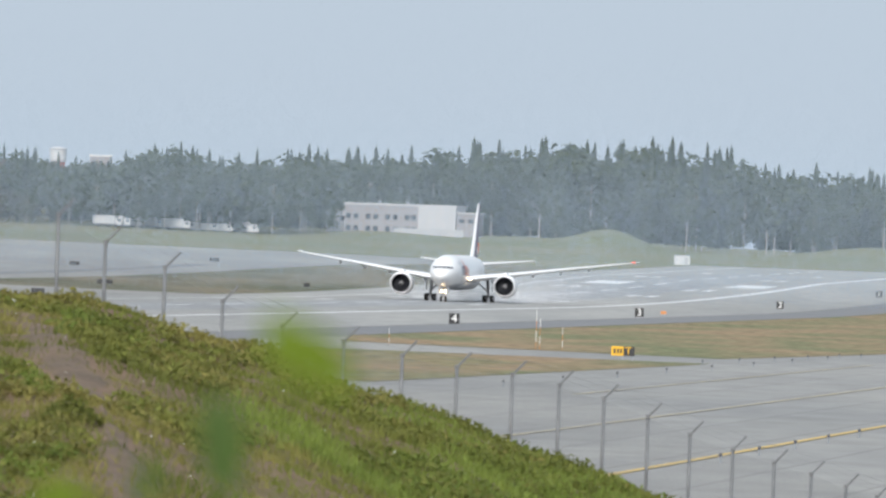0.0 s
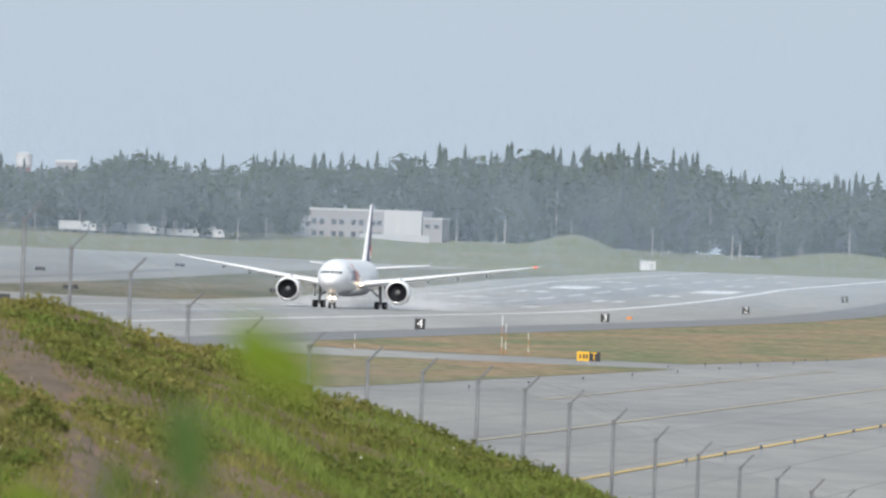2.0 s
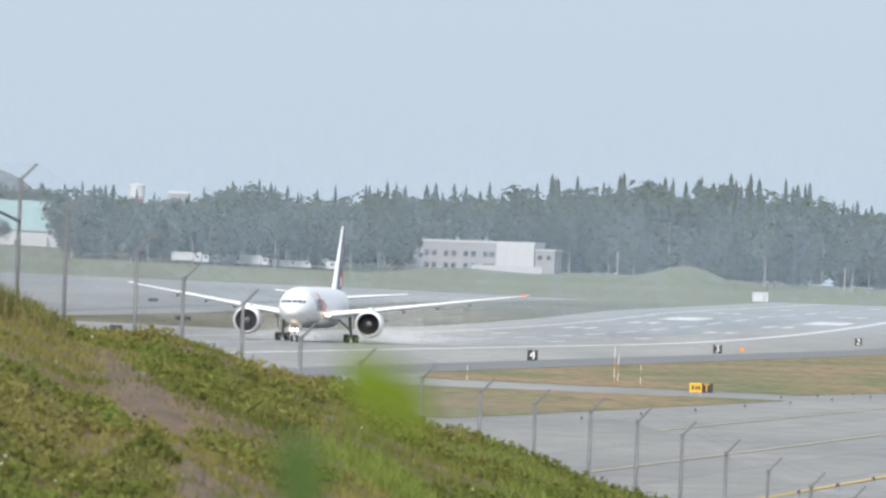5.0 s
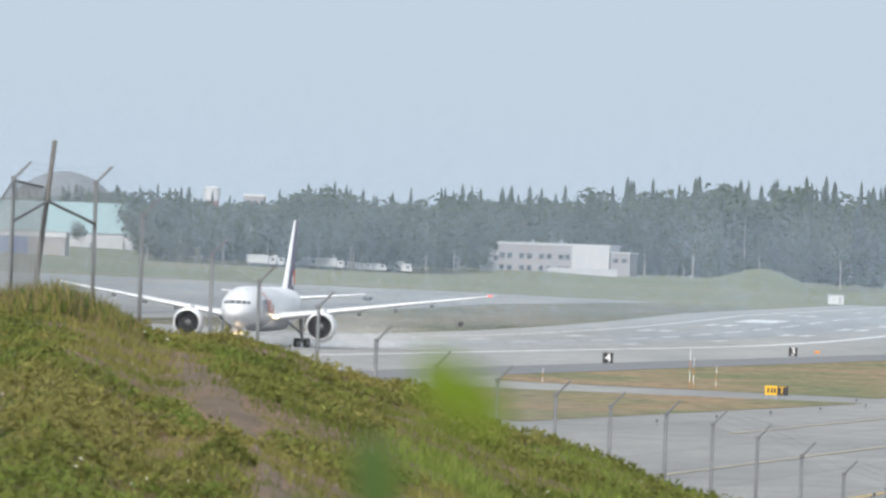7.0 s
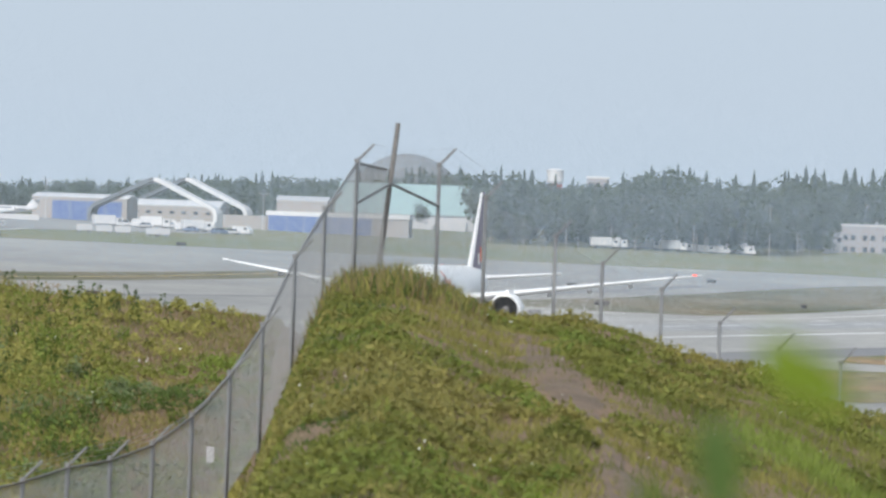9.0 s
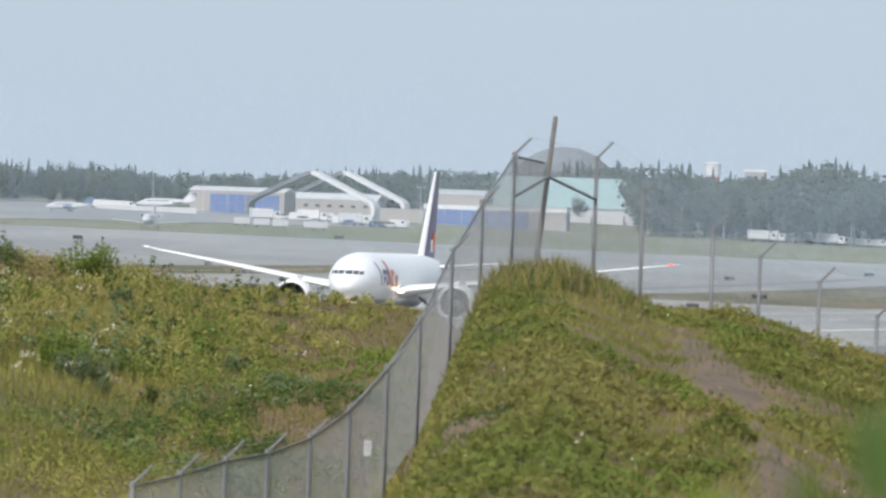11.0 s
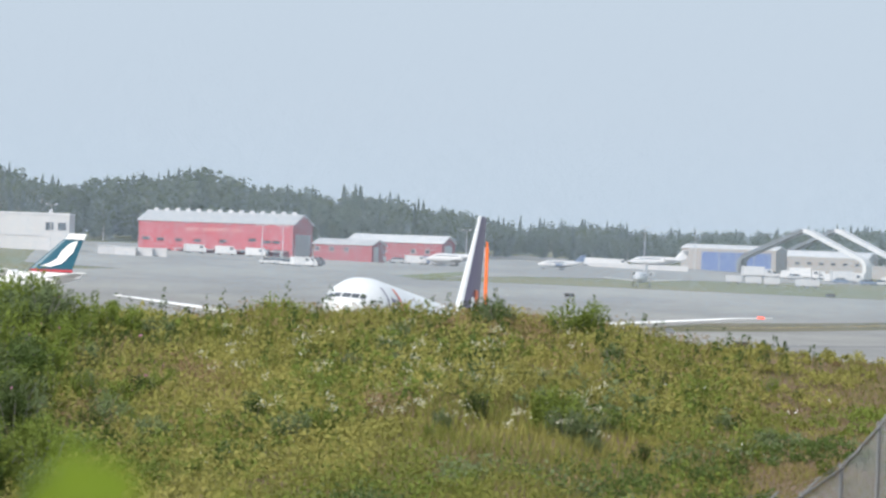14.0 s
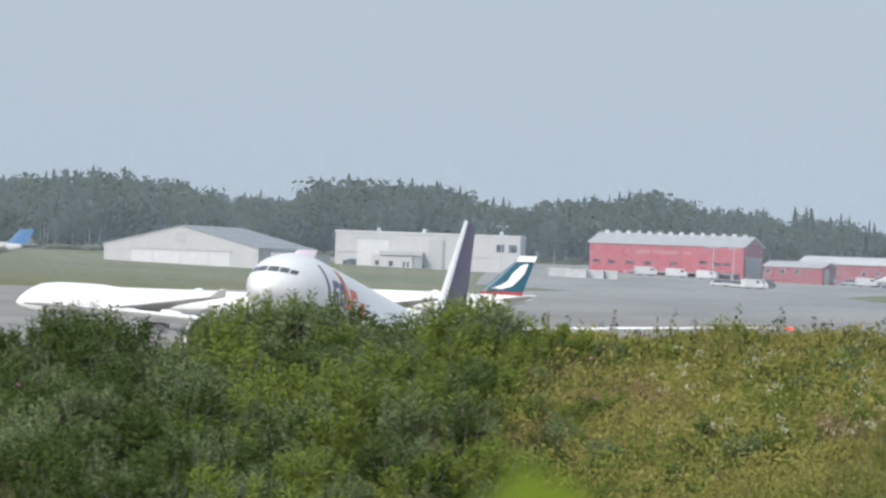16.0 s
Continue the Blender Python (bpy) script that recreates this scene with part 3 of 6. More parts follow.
def birch_shape(rng):
    vs, fs = [], []
    lobes = [(rng.uniform(-.12, .12), rng.uniform(-.12, .12), rng.uniform(.28, .88), rng.uniform(.10, .17)) for _ in range(9)] + [(0, 0, .6, .2)]
    for i in range(440):
        x, y, z, r = lobes[rng.randrange(len(lobes))]
        d = Vector((rng.gauss(0, 1), rng.gauss(0, 1), rng.gauss(0, 1))).normalized() * r * 1.08 * rng.random() ** .5
        c = Vector((x, y, z)) + Vector((d.x, d.y, d.z * 1.1))
        n = (d + Vector((rng.gauss(0, .05), rng.gauss(0, .05), rng.gauss(0, .05)))).normalized()
        q = n.to_track_quat("Z", "Y")
        s = rng.uniform(.016, .034)
        b = len(vs)
        for u, v in ((-1, -.6), (.3, -1), (1, .5), (-.4, 1)):
            p = c + q @ Vector((u * s, v * s, 0))
            vs.append((p.x, p.y, p.z))
        fs += [(b, b + 1, b + 2, b + 3)]
    return np.array(vs), fs


def trunk_shape(top, r):
    bm = bmesh.new()
    tube(bm, (0, 0, -.03), (0, 0, top), r * .8, r * .35, 6)
    for a in range(5):
        c, s = math.cos(a * 1.3), math.sin(a * 1.3)
        tube(bm, (0, 0, top * (.5 + .09 * a)), (.10 * c, .10 * s, top * (.62 + .09 * a)), r * .35, r * .12, 4)
    return bm


def woods():
    rng = random.Random(5)
    shapes = [spruce_shape(rng) for _ in range(5)] + [birch_shape(rng) for _ in range(6)]
    spots = []
    for i in range(3000):
        az = rng.uniform(-12.6, 3.4)
        back = rng.random() ** 1.3 * 200
        f = float(np.interp(az, [q[0] for q in FRONT], [q[1] for q in FRONT]))
        d = f + 6 + back + (rng.uniform(0, 12))
        x, y = d * math.sin(radians(az)), d * math.cos(radians(az))
        z = float(far_land(x, y))
        el = float(np.interp(az, [q[0] for q in TOPS], [q[1] for q in TOPS]))
        full = (11.1 + el * d - z) * float(np.interp(az, [-9, -5, -1.5, 1], [1.03, 1.04, 1.035, 1.03]))
        kind = rng.random()
        near_front = back < 45
        if kind < (.14 if near_front else .26 if az < -7 else .36):
            h, k = full * (rng.uniform(.55, .93) if near_front else rng.uniform(.74, 1.05)), rng.randrange(5)
        else:
            h, k = full * (rng.uniform(.5, .86) if near_front else rng.uniform(.72, .99) if az < -7 else rng.uniform(.68, .94)), 5 + rng.randrange(6)
        if back < 12 and rng.random() < (.1 if -1.85 < az < -1.0 else .35):
            h *= rng.uniform(.18, .4)
        if h < 2.2:
            continue
        spots.append((back, x, y, z, h, k, rng.uniform(0, 6.28), rng.uniform(.62, 1.0) if k < 5 else rng.uniform(1.1, 1.6)))
    spots.sort()
    front, rest = spots[:290], spots[290:]
    meshes = []
    for j, (vs, fs) in enumerate(shapes):
        me = bpy.data.meshes.new("crown")
        me.from_pydata(vs.tolist(), [], fs)
        me.materials.append(SPRUCE if j < 5 else BIRCH)
        bm = trunk_shape(.5 if j < 5 else .78, .011)
        tm = bpy.data.meshes.new("trunk")
        bm.to_mesh(tm)
        bm.free()
        tm.materials.append(BARK)
        meshes.append((me, tm))
    for lone in ((-2.78, 3330, 10.5), (-2.70, 3340, 4.0), (-0.62, 3290, 9.0), (-0.70, 3280, 7.0)):
        x, y = lone[1] * math.sin(radians(lone[0])), lone[1] * math.cos(radians(lone[0]))
        front.append((0, x, y, float(far_land(x, y)), lone[2], 5 + rng.randrange(6), 1.0, 1.4))
    for back, x, y, z, h, k, a, w in front:
        name = "spruce_tree" if k < 5 else "birch_tree"
        root = new(name)
        tagged(root, "tall narrow dark green spruce at the wood's edge" if k < 5 else "leafy grey-green birch with pale trunk at the wood's edge", "tree", "trees at the wood's edge")
        me, tm = meshes[k]
        for nm, dat in (("crown", me), ("trunk", tm)):
            o = new(nm, dat)
            o.parent = root
        root.location, root.rotation_euler, root.scale = (x, y, z), (0, 0, a), (h * w, h * w, h)
    for which, nm, m, lab in ((0, "spruce_wood", SPRUCE, "dense dark spruce wood behind the airfield"), (1, "birch_wood", BIRCH, "dense leafy birch wood behind the airfield")):
        V, Fc, n = [], [], 0
        for back, x, y, z, h, k, a, w in rest:
            if (k >= 5) != bool(which):
                continue
            vs, fs = shapes[k]
            c, s = math.cos(a), math.sin(a)
            q = np.stack([(vs[:, 0] * c - vs[:, 1] * s) * h * w + x, (vs[:, 0] * s + vs[:, 1] * c) * h * w + y, vs[:, 2] * h + z], 1)
            V.append(q)
            Fc += [tuple(i + n for i in f) for f in fs]
            n += len(vs)
        ob = raw(nm, np.concatenate(V).tolist(), Fc, m)
        tagged(ob, lab, "woods", kind="stuff")


woods()

# ---- haze stand-in: added hair-fine slanted threads in a sky-like colour, too thin to tell apart ----
HAZE = mat("haze_colour", (0.30, 0.375, 0.455), 0.9, vary=0.02, scale=0.01, spec=0.0)


def haze_threads():
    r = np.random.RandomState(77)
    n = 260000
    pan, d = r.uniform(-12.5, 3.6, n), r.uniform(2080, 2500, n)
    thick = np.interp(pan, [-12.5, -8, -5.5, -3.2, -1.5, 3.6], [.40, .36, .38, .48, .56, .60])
    kept = r.uniform(0, 1, n) < thick
    pan, d = pan[kept], d[kept]
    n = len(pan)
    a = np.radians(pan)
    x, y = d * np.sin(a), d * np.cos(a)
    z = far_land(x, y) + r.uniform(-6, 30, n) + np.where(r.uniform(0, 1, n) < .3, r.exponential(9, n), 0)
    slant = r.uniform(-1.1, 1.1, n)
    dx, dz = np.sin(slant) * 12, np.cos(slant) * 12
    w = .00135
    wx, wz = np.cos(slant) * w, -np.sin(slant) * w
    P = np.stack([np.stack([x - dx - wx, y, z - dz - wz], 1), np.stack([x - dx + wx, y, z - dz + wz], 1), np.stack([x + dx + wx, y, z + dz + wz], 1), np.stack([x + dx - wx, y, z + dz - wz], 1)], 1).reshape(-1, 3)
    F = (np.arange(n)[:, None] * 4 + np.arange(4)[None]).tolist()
    tagged(raw("haze_threads", P.tolist(), F, HAZE), "thin pale veil of added threads standing in for haze over the far airfield", "mist", kind="stuff")


haze_threads()

# ---- buildings round the field ----
RED = mat("red_cladding", (0.37, 0.06, 0.08), 0.55, col2=(0.33, 0.06, 0.078), vary=0.08, scale=0.3, fine=6, stretch=(3, 3, .2))
RED_DARK = mat("dull_red_cladding", (0.27, 0.07, 0.085), 0.6, vary=0.1, scale=0.3, stretch=(3, 3, .2))
OFFWHITE = mat("offwhite_cladding", (0.44, 0.435, 0.445), 0.6, vary=0.05, scale=0.2, stretch=(3, 3, .2))
GREYROOF = mat("grey_metal_roof", (0.46, 0.46, 0.47), 0.5, vary=0.12, scale=0.3, stretch=(3, 1, 1))
DARKROOF = mat("weathered_roof", (0.30, 0.31, 0.33), 0.6, vary=0.2, scale=0.3)
BEIGE = mat("beige_render", (0.27, 0.255, 0.262), 0.7, vary=0.06, scale=0.2)
TAN = mat("tan_cladding", (0.30, 0.275, 0.26), 0.65, vary=0.08, scale=0.3)
BLUEDOOR = mat("blue_hangar_door", (0.075, 0.125, 0.30), 0.5, vary=0.12, scale=0.4, stretch=(4, 1, .2))
TEAL = mat("pale_teal_cladding", (0.31, 0.43, 0.43), 0.5, vary=0.06, scale=0.2, stretch=(3, 3, .2))
GREYWALL = mat("grey_wall", (0.40, 0.40, 0.42), 0.65, vary=0.08, scale=0.3)
DARKGLASS = mat("dark_window", (0.06, 0.07, 0.085), 0.15, vary=0.2, scale=1)
FABRIC = mat("white_fabric", (0.56, 0.56, 0.57), 0.6, vary=0.06, scale=0.2)
RAFTERSTEEL = mat("dark_steel", (0.12, 0.13, 0.145), 0.5, vary=0.1, scale=0.5)
GREYSTEEL = mat("grey_steel", (0.25, 0.27, 0.29), 0.5, vary=0.1, scale=0.5)
BARSIGN = mat("sign_lettering_bar", (0.44, 0.20, 0.19), 0.6, vary=0.1, scale=0.5)
CARWHITE = mat("vehicle_white", (0.54, 0.54, 0.55), 0.35, vary=0.06, scale=1)
CARBLUE = mat("vehicle_blue", (0.09, 0.13, 0.22), 0.35, vary=0.1, scale=1)
CARDARK = mat("vehicle_dark", (0.07, 0.07, 0.08), 0.35, vary=0.1, scale=1)
TEALTAIL = mat("dark_teal_paint", (0.02, 0.095, 0.14), 0.35, vary=0.06, scale=0.5)
PINK = mat("pink_paint", (0.62, 0.25, 0.33), 0.35, vary=0.1, scale=0.4)
LILAC = mat("lilac_paint", (0.58, 0.52, 0.60), 0.35, vary=0.1, scale=0.4)
BLUEPAINT = mat("blue_paint", (0.05, 0.16, 0.36), 0.35, vary=0.06, scale=0.5)


def place(pan, d, up=0.0, turn=0.0):
    """A pose on the land at a bearing and distance; local x to the right and local y away, turned to the left by turn."""
    a = radians(pan)
    x, y = d * math.sin(a), d * math.cos(a)
    return pose(x, y, float(far_land(x, y)) + up, 0, 0, -pan + turn)


def thing(name, m, label, category, group=""):
    root = new(name)
    root.matrix_basis = m
    return tagged(root, label, category, group)


def cube_part(name, x0, x1, y0, y1, z0, z1, material, parent, label="", bevel=0.0):
    bm = bmesh.new()
    box(bm, x0, x1, y0, y1, z0, z1, bevel)
    return part(name, bm, material, parent, label)


def gable(name, w, dep, eave, ridge, along_x, material, parent, over=0.5, thick=0.25):
    """A pitched roof of two slabs with eaves."""
    bm = bmesh.new()
    if along_x:
        for y0, y1 in ((-over, dep / 2), (dep + over, dep / 2)):
            solid(bm, [[(x, y0, eave - .1), (x, y1, ridge), (x, y1, ridge + thick), (x, y0, eave - .1 + thick)] for x in (-w / 2 - over, w / 2 + over)])
    else:
        for x0, x1 in ((-w / 2 - over, 0), (w / 2 + over, 0)):
            solid(bm, [[(x0, y, eave - .1), (x1, y, ridge), (x1, y, ridge + thick), (x0, y, eave - .1 + thick)] for y in (-over, dep + over)])
    bmesh.ops.recalc_face_normals(bm, faces=bm.faces)
    return part(name, bm, material, parent)


def hall_body(name, w, dep, eave, ridge, along_x, material, parent):
    bm = bmesh.new()
    if along_x:
        solid(bm, [[(x, 0, -3), (x, dep, -3), (x, dep, eave), (x, dep / 2, ridge), (x, 0, eave)] for x in (-w / 2, w / 2)])
    else:
        solid(bm, [[(-w / 2, y, -3), (w / 2, y, -3), (w / 2, y, eave), (0, y, ridge), (-w / 2, y, eave)] for y in (0, dep)])
    bmesh.ops.recalc_face_normals(bm, faces=bm.faces)
    return part(name, bm, material, parent)


def window(root, x, z, w, h, y=0.0, frame_mat=None):
    f = cube_part("window", x - w / 2 - .12, x + w / 2 + .12, y - .10, y + .05, z - .12, z + h + .12, frame_mat or OFFWHITE, root)
    cube_part("pane", x - w / 2, x + w / 2, y - .13, y - .04, z, z + h, DARKGLASS, f, "dark glass")
    return f


# red hangar
h = thing("red_hangar", place(-7.34, 2850, -1.5, -13), "large red metal hangar with grey roof and white letter band", "hangar")
hall_body("wall", 42, 24, 9.8, 12.4, True, RED, h)
gable("roof", 42, 24, 9.8, 12.4, True, GREYROOF, h)
for i in range(14):
    cube_part("roof_vent", -19.6 + i * 2.9, -18.6 + i * 2.9, 11.3, 12.7, 12.3, 13.25, FABRIC, h)
for i in range(20):
    cube_part("roof_seam", -20 + i * 2.1, -19.85 + i * 2.1, .2, .5, 9.95, 10.2, GREYSTEEL, h)
for i in range(13):
    if i % 7 != 3:
        cube_part("lettering_bar", -8 + i * 1.15, -7.2 + i * 1.15, -.14, .02, 7.4, 8.2, BARSIGN, h)
for x, z in ((-19, 4.6), (-15, 4.4), (-10, 4.4), (-5, 4.4), (2, 4.4), (8, 2.0), (14, 4.6), (16.5, 4.6), (14, 2.2), (17, 2.2), (-17, 1.5), (-13, 1.5), (-8, 1.5), (10, 5)):
    window(h, x, z, 2.0, .8, frame_mat=RED)
cube_part("hangar_door", 21.0, 21.2, 3, 21, -1, 7.2, OFFWHITE, h, "tall white sliding door")
for y in (6, 9, 12, 15, 18):
    cube_part("door_rib", 21.2, 21.35, y, y + .2, -1, 7.2, GREYWALL, h)
cube_part("canopy", -10, 20, -7, -.2, 2.4, 2.7, DARKROOF, h, "low grey canopy on posts")
for i in range(8):
    cube_part("canopy_post", -9.5 + i * 4.1, -9.2 + i * 4.1, -6.8, -6.5, -2, 2.4, OFFWHITE, h)
# dull red halls
h = thing("red_shed", place(-6.66, 2840, 0, -16), "low dull-red workshop with pale roof", "shed")
hall_body("wall", 16, 13, 4.4, 5.7, True, RED_DARK, h)
gable("roof", 16, 13, 4.4, 5.7, True, GREYROOF, h)
for x in (-7, -3, 1):
    window(h, x, 2.6, 1.2, 1.0)
cube_part("shed_door", 8.0, 8.15, 2, 6, -1, 4.0, OFFWHITE, h, "white door")
h = thing("red_shed", place(-6.38, 2900, 0, -14), "long dull-red hangar with white roof", "shed")
hall_body("wall", 26, 15, 5.3, 7.1, True, RED_DARK, h)
gable("roof", 26, 15, 5.3, 7.1, True, FABRIC, h)
for x in (-3, 5, 9):
    window(h, x, 2.4, 1.2, 1.1)
cube_part("shed_door", 13.0, 13.15, 3, 11, -1, 4.6, OFFWHITE, h, "white sliding door")
cube_part("shed_door", -9, -5.5, -.15, .02, -1, 4.6, OFFWHITE, h, "white side door")
# white block with grey door recess
h = thing("white_terminal", place(-8.60, 2700, 0, -4), "long white flat-roofed cargo building with grey doors", "building")
cube_part("wall", -24, 22.6, 0, 22, -3, 8.7, OFFWHITE, h)
cube_part("parapet", -24.2, 22.8, -.25, 22.2, 8.7, 9.1, FABRIC, h)
cube_part("door_panel", -18.5, -10.5, -.2, .02, -.5, 7.0, FABRIC, h, "large white door panel")
cube_part("door_frame", -18.8, -10.2, -.32, -.2, 7.0, 7.4, GREYWALL, h)
cube_part("annex", -14.5, -4.0, -5, -.02, -3, 3.2, OFFWHITE, h, "low white annex")
cube_part("annex_canopy", -12.5, -1.5, -5.6, .0, 3.2, 4.2, GREYWALL, h, "grey fascia")
cube_part("annex_side", -3.8, -1.6, -5.0, -.02, -3, 3.2, GREYSTEEL, h)
cube_part("tall_recess", -.4, 3.6, -.25, .02, .9, 7.4, GREYWALL, h, "tall grey door")
cube_part("tall_recess_side", 3.0, 3.65, -.35, -.25, 0, 7.4, GREYSTEEL, h)
cube_part("band", 4.5, 16, -.18, .02, 3.2, 3.6, GREYWALL, h)
cube_part("band", -23.6, -17, -.18, .02, 3.6, 4.0, GREYWALL, h)
for x, z, w, q, y in ((17.6, 4.8, 2.0, 1.9, 0), (20.8, 4.8, 2.0, 1.9, 0), (-13, .6, 1.0, 1.1, -5), (-9.5, .4, 1.0, 1.3, -5), (-6.2, .3, .5, 1.3, -5), (-5.2, .3, .5, 1.3, -5), (-19.4, .3, 3.0, 1.6, 0), (-21.5, .4, 1, 1.1, 0)):
    window(h, x, z, w, q, y, GREYWALL)
for x in (-14, -2.5, 17):
    cube_part("roof_unit", x, x + .9, 5, 6, 9.1, 10.0, FABRIC, h)
# white gabled hangar
h = thing("white_hangar", place(-9.93, 2550, 0, -20), "white gabled hangar with dark weathered roof", "hangar")
hall_body("wall", 39, 42, 4.3, 9.0, False, OFFWHITE, h)
gable("roof", 39, 42, 4.3, 9.0, False, DARKROOF, h, 0.3)
cube_part("hangar_door", -12.5, 12.5, -.25, .02, -1, 3.2, FABRIC, h, "wide white sliding doors")
cube_part("door_rail", -13, 13, -.4, -.25, 3.2, 3.6, GREYWALL, h)
for x in (-7, 0, 7):
    cube_part("door_joint", x - .08, x + .08, -.33, -.25, -1, 3.2, GREYWALL, h)
cube_part("gable_vent", -1.5, 1.0, -.2, .02, 5.2, 7.6, GREYWALL, h)
cube_part("lean_to", 19.6, 25, 8, 36, -3, 3.4, OFFWHITE, h, "white side annex")
# blue-doored hangar with side hall
h = thing("blue_door_hangar", place(-4.60, 3150, 0, -8), "tan hangar with a big blue door", "hangar")
hall_body("wall", 28, 24, 6.6, 7.6, True, TAN, h)
gable("roof", 28, 24, 6.6, 7.6, True, FABRIC, h, .3)
cube_part("hangar_door", -8, 12.5, -.25, .02, -1, 5.6, BLUEDOOR, h, "blue sliding door")
for x in (-2.8, 2.4, 7.6):
    cube_part("door_joint", x - .1, x + .1, -.33, -.25, -1, 5.6, GREYSTEEL, h)
h = thing("tan_workshop", place(-4.12, 3190, 0, -10), "long tan workshop with pale roof and small windows", "workshop")
hall_body("wall", 30, 16, 5.4, 7.0, True, TAN, h)
gable("roof", 30, 16, 5.4, 7.0, True, FABRIC, h, .3)
for i in range(7):
    window(h, -10 + i * 3.6, 3.0, 1.4, .8, frame_mat=TAN)


def arch(pan, d, label):
    """A bare hangar frame: two straight rafters meeting in a rounded ridge, on curved feet."""
    root = thing("hangar_arch", place(pan, d, 0, -20), label, "arch", "hangar arches")
    pts = [(-19.4, -1)]
    pts += [(-19.4 + 2.6 * (1 - math.cos(a)), 3.2 + 2.6 * math.sin(a)) for a in np.linspace(0, radians(58), 6)]
    pts += [(-2.2, 12.7), (-1.1, 13.2), (0, 13.35), (1.1, 13.2), (2.2, 12.7)]
    pts += [(19.4 - 2.6 * (1 - math.cos(a)), 3.2 + 2.6 * math.sin(a)) for a in np.linspace(radians(58), 0, 6)]
    pts += [(19.4, -1)]
    half = len(pts) // 2 + 1
    for nm, seq, m, lab in (("rafter", pts[:half], RAFTERSTEEL, "bare dark grey rafter"), ("rafter", pts[half - 1:], FABRIC, "white clad rafter")):
        bm = bmesh.new()
        rings = []
        for i, (x, z) in enumerate(seq):
            a, b = seq[max(0, i - 1)], seq[min(len(seq) - 1, i + 1)]
            t = Vector((b[0] - a[0], b[1] - a[1])).normalized()
            n = Vector((-t.y, t.x)) * .55
            rings.append([(x + n.x, -2.6, z + n.y), (x + n.x, 2.6, z + n.y), (x - n.x, 2.6, z - n.y), (x - n.x, -2.6, z - n.y)])
        solid(bm, rings)
        bmesh.ops.recalc_face_normals(bm, faces=bm.faces)
        part(nm, bm, m, root, lab)


arch(-4.195, 3120, "tall bare hangar frame with a white clad side")
arch(-4.025, 3215, "tall bare hangar frame with a white clad side")
# blue and tan maintenance hangar
h = thing("blue_hangar", place(-3.22, 3170, 0, -4), "low hangar with blue doors and pale fascia", "hangar")
cube_part("wall", -21, 21, 0, 18, -3, 6.4, TAN, h)
cube_part("fascia", -21.3, 21.3, -.5, 18.3, 4.9, 6.2, FABRIC, h, "pale fascia")
cube_part("hangar_door", -20.5, 10, -.6, .02, -1.5, 4.9, BLUEDOOR, h, "blue sliding doors")
for x in (-15, -10, -5, 0, 5):
    cube_part("door_joint", x - .1, x + .1, -.7, -.6, -1.5, 4.9, GREYSTEEL, h)
u = hall_body("upper_hall", 15, 14, 9.4, 10.6, True, TAN, h)
u.location = (-11, 3, 0)
g = gable("roof", 15, 14, 9.4, 10.6, True, GREYROOF, h, .2)
g.location = (-11, 3, 0)
cube_part("side_wall", -35.5, -21.4, 3, 12, -3, 4.6, TAN, h, "low tan wall")
# teal hall
h = thing("teal_hall", place(-2.84, 3520, 0, -6), "large hall with pale teal sloping roof", "hall")
bm = bmesh.new()
solid(bm, [[(x, 0, -4), (x, 30, -4), (x, 30, 12), (x, 12, 14.2), (x, 0, 5.0)] for x in (-24, 27)])
bmesh.ops.recalc_face_normals(bm, faces=bm.faces)
part("wall", bm, OFFWHITE, h)
bm = bmesh.new()
solid(bm, [[(x, -.8, 4.5), (x, 12, 14.3), (x, 12, 14.6), (x, -.8, 4.8)] for x in (-24.5, 27.5)])
bmesh.ops.recalc_face_normals(bm, faces=bm.faces)
part("roof", bm, TEAL, h, "pale teal metal roof")
cube_part("porch", -8, 19, -3, -.02, -3, 2.6, OFFWHITE, h)
cube_part("side_annex", 27.2, 33, 4, 16, -3, 6.4, OFFWHITE, h, "white annex")
# beige office block
h = thing("office_block", place(-0.27, 3320, -0.6, -12), "beige two-storey office block with rows of windows", "building")
cube_part("wall", -15.5, 8, 0, 16, -3, 9.2, BEIGE, h)
cube_part("parapet", -15.8, 20, -.3, 16.3, 9.2, 9.9, OFFWHITE, h, "pale parapet")
cube_part("stair_tower", 8.02, 19.8, -1.0, 15, -3, 9.2, OFFWHITE, h, "pale blank stair tower")
cube_part("low_wing", 19.85, 26, 1, 12, -3, 7.4, BEIGE, h, "lower wing")
cube_part("low_parapet", 19.85, 26.3, .7, 12.3, 7.4, 7.9, OFFWHITE, h)
for x in (-14.2, -11.8, -8.0, -5.6, -1.8, .6, 4.4, 6.4):
    for z in (1.2, 4.9):
        window(h, x, z, 1.5, 1.6, frame_mat=BEIGE)
for x in (21.4, 24.2):
    window(h, x, 4.6, 1.6, 1.2, 1.0, BEIGE)
cube_part("yard_wall", 2, 24, -9, -8.6, -3, 2.4, GREYWALL, h, "low grey yard wall")
for x in (-6, 3):
    cube_part("roof_unit", x, x + 1, 4, 5, 9.9, 10.9, GREYSTEEL, h)
h = thing("annex_block", place(-0.55, 3350, 0, -20), "grey side wing beside the office block", "building")
cube_part("wall", -5, 3, 0, 14, -3, 7.2, GREYWALL, h)
cube_part("parapet", -5.2, 3.2, -.2, 14.2, 7.2, 7.6, BEIGE, h)
for x in (-3.5, 0.5):
    window(h, x, 4.2, 1.4, 1.4, frame_mat=GREYWALL)
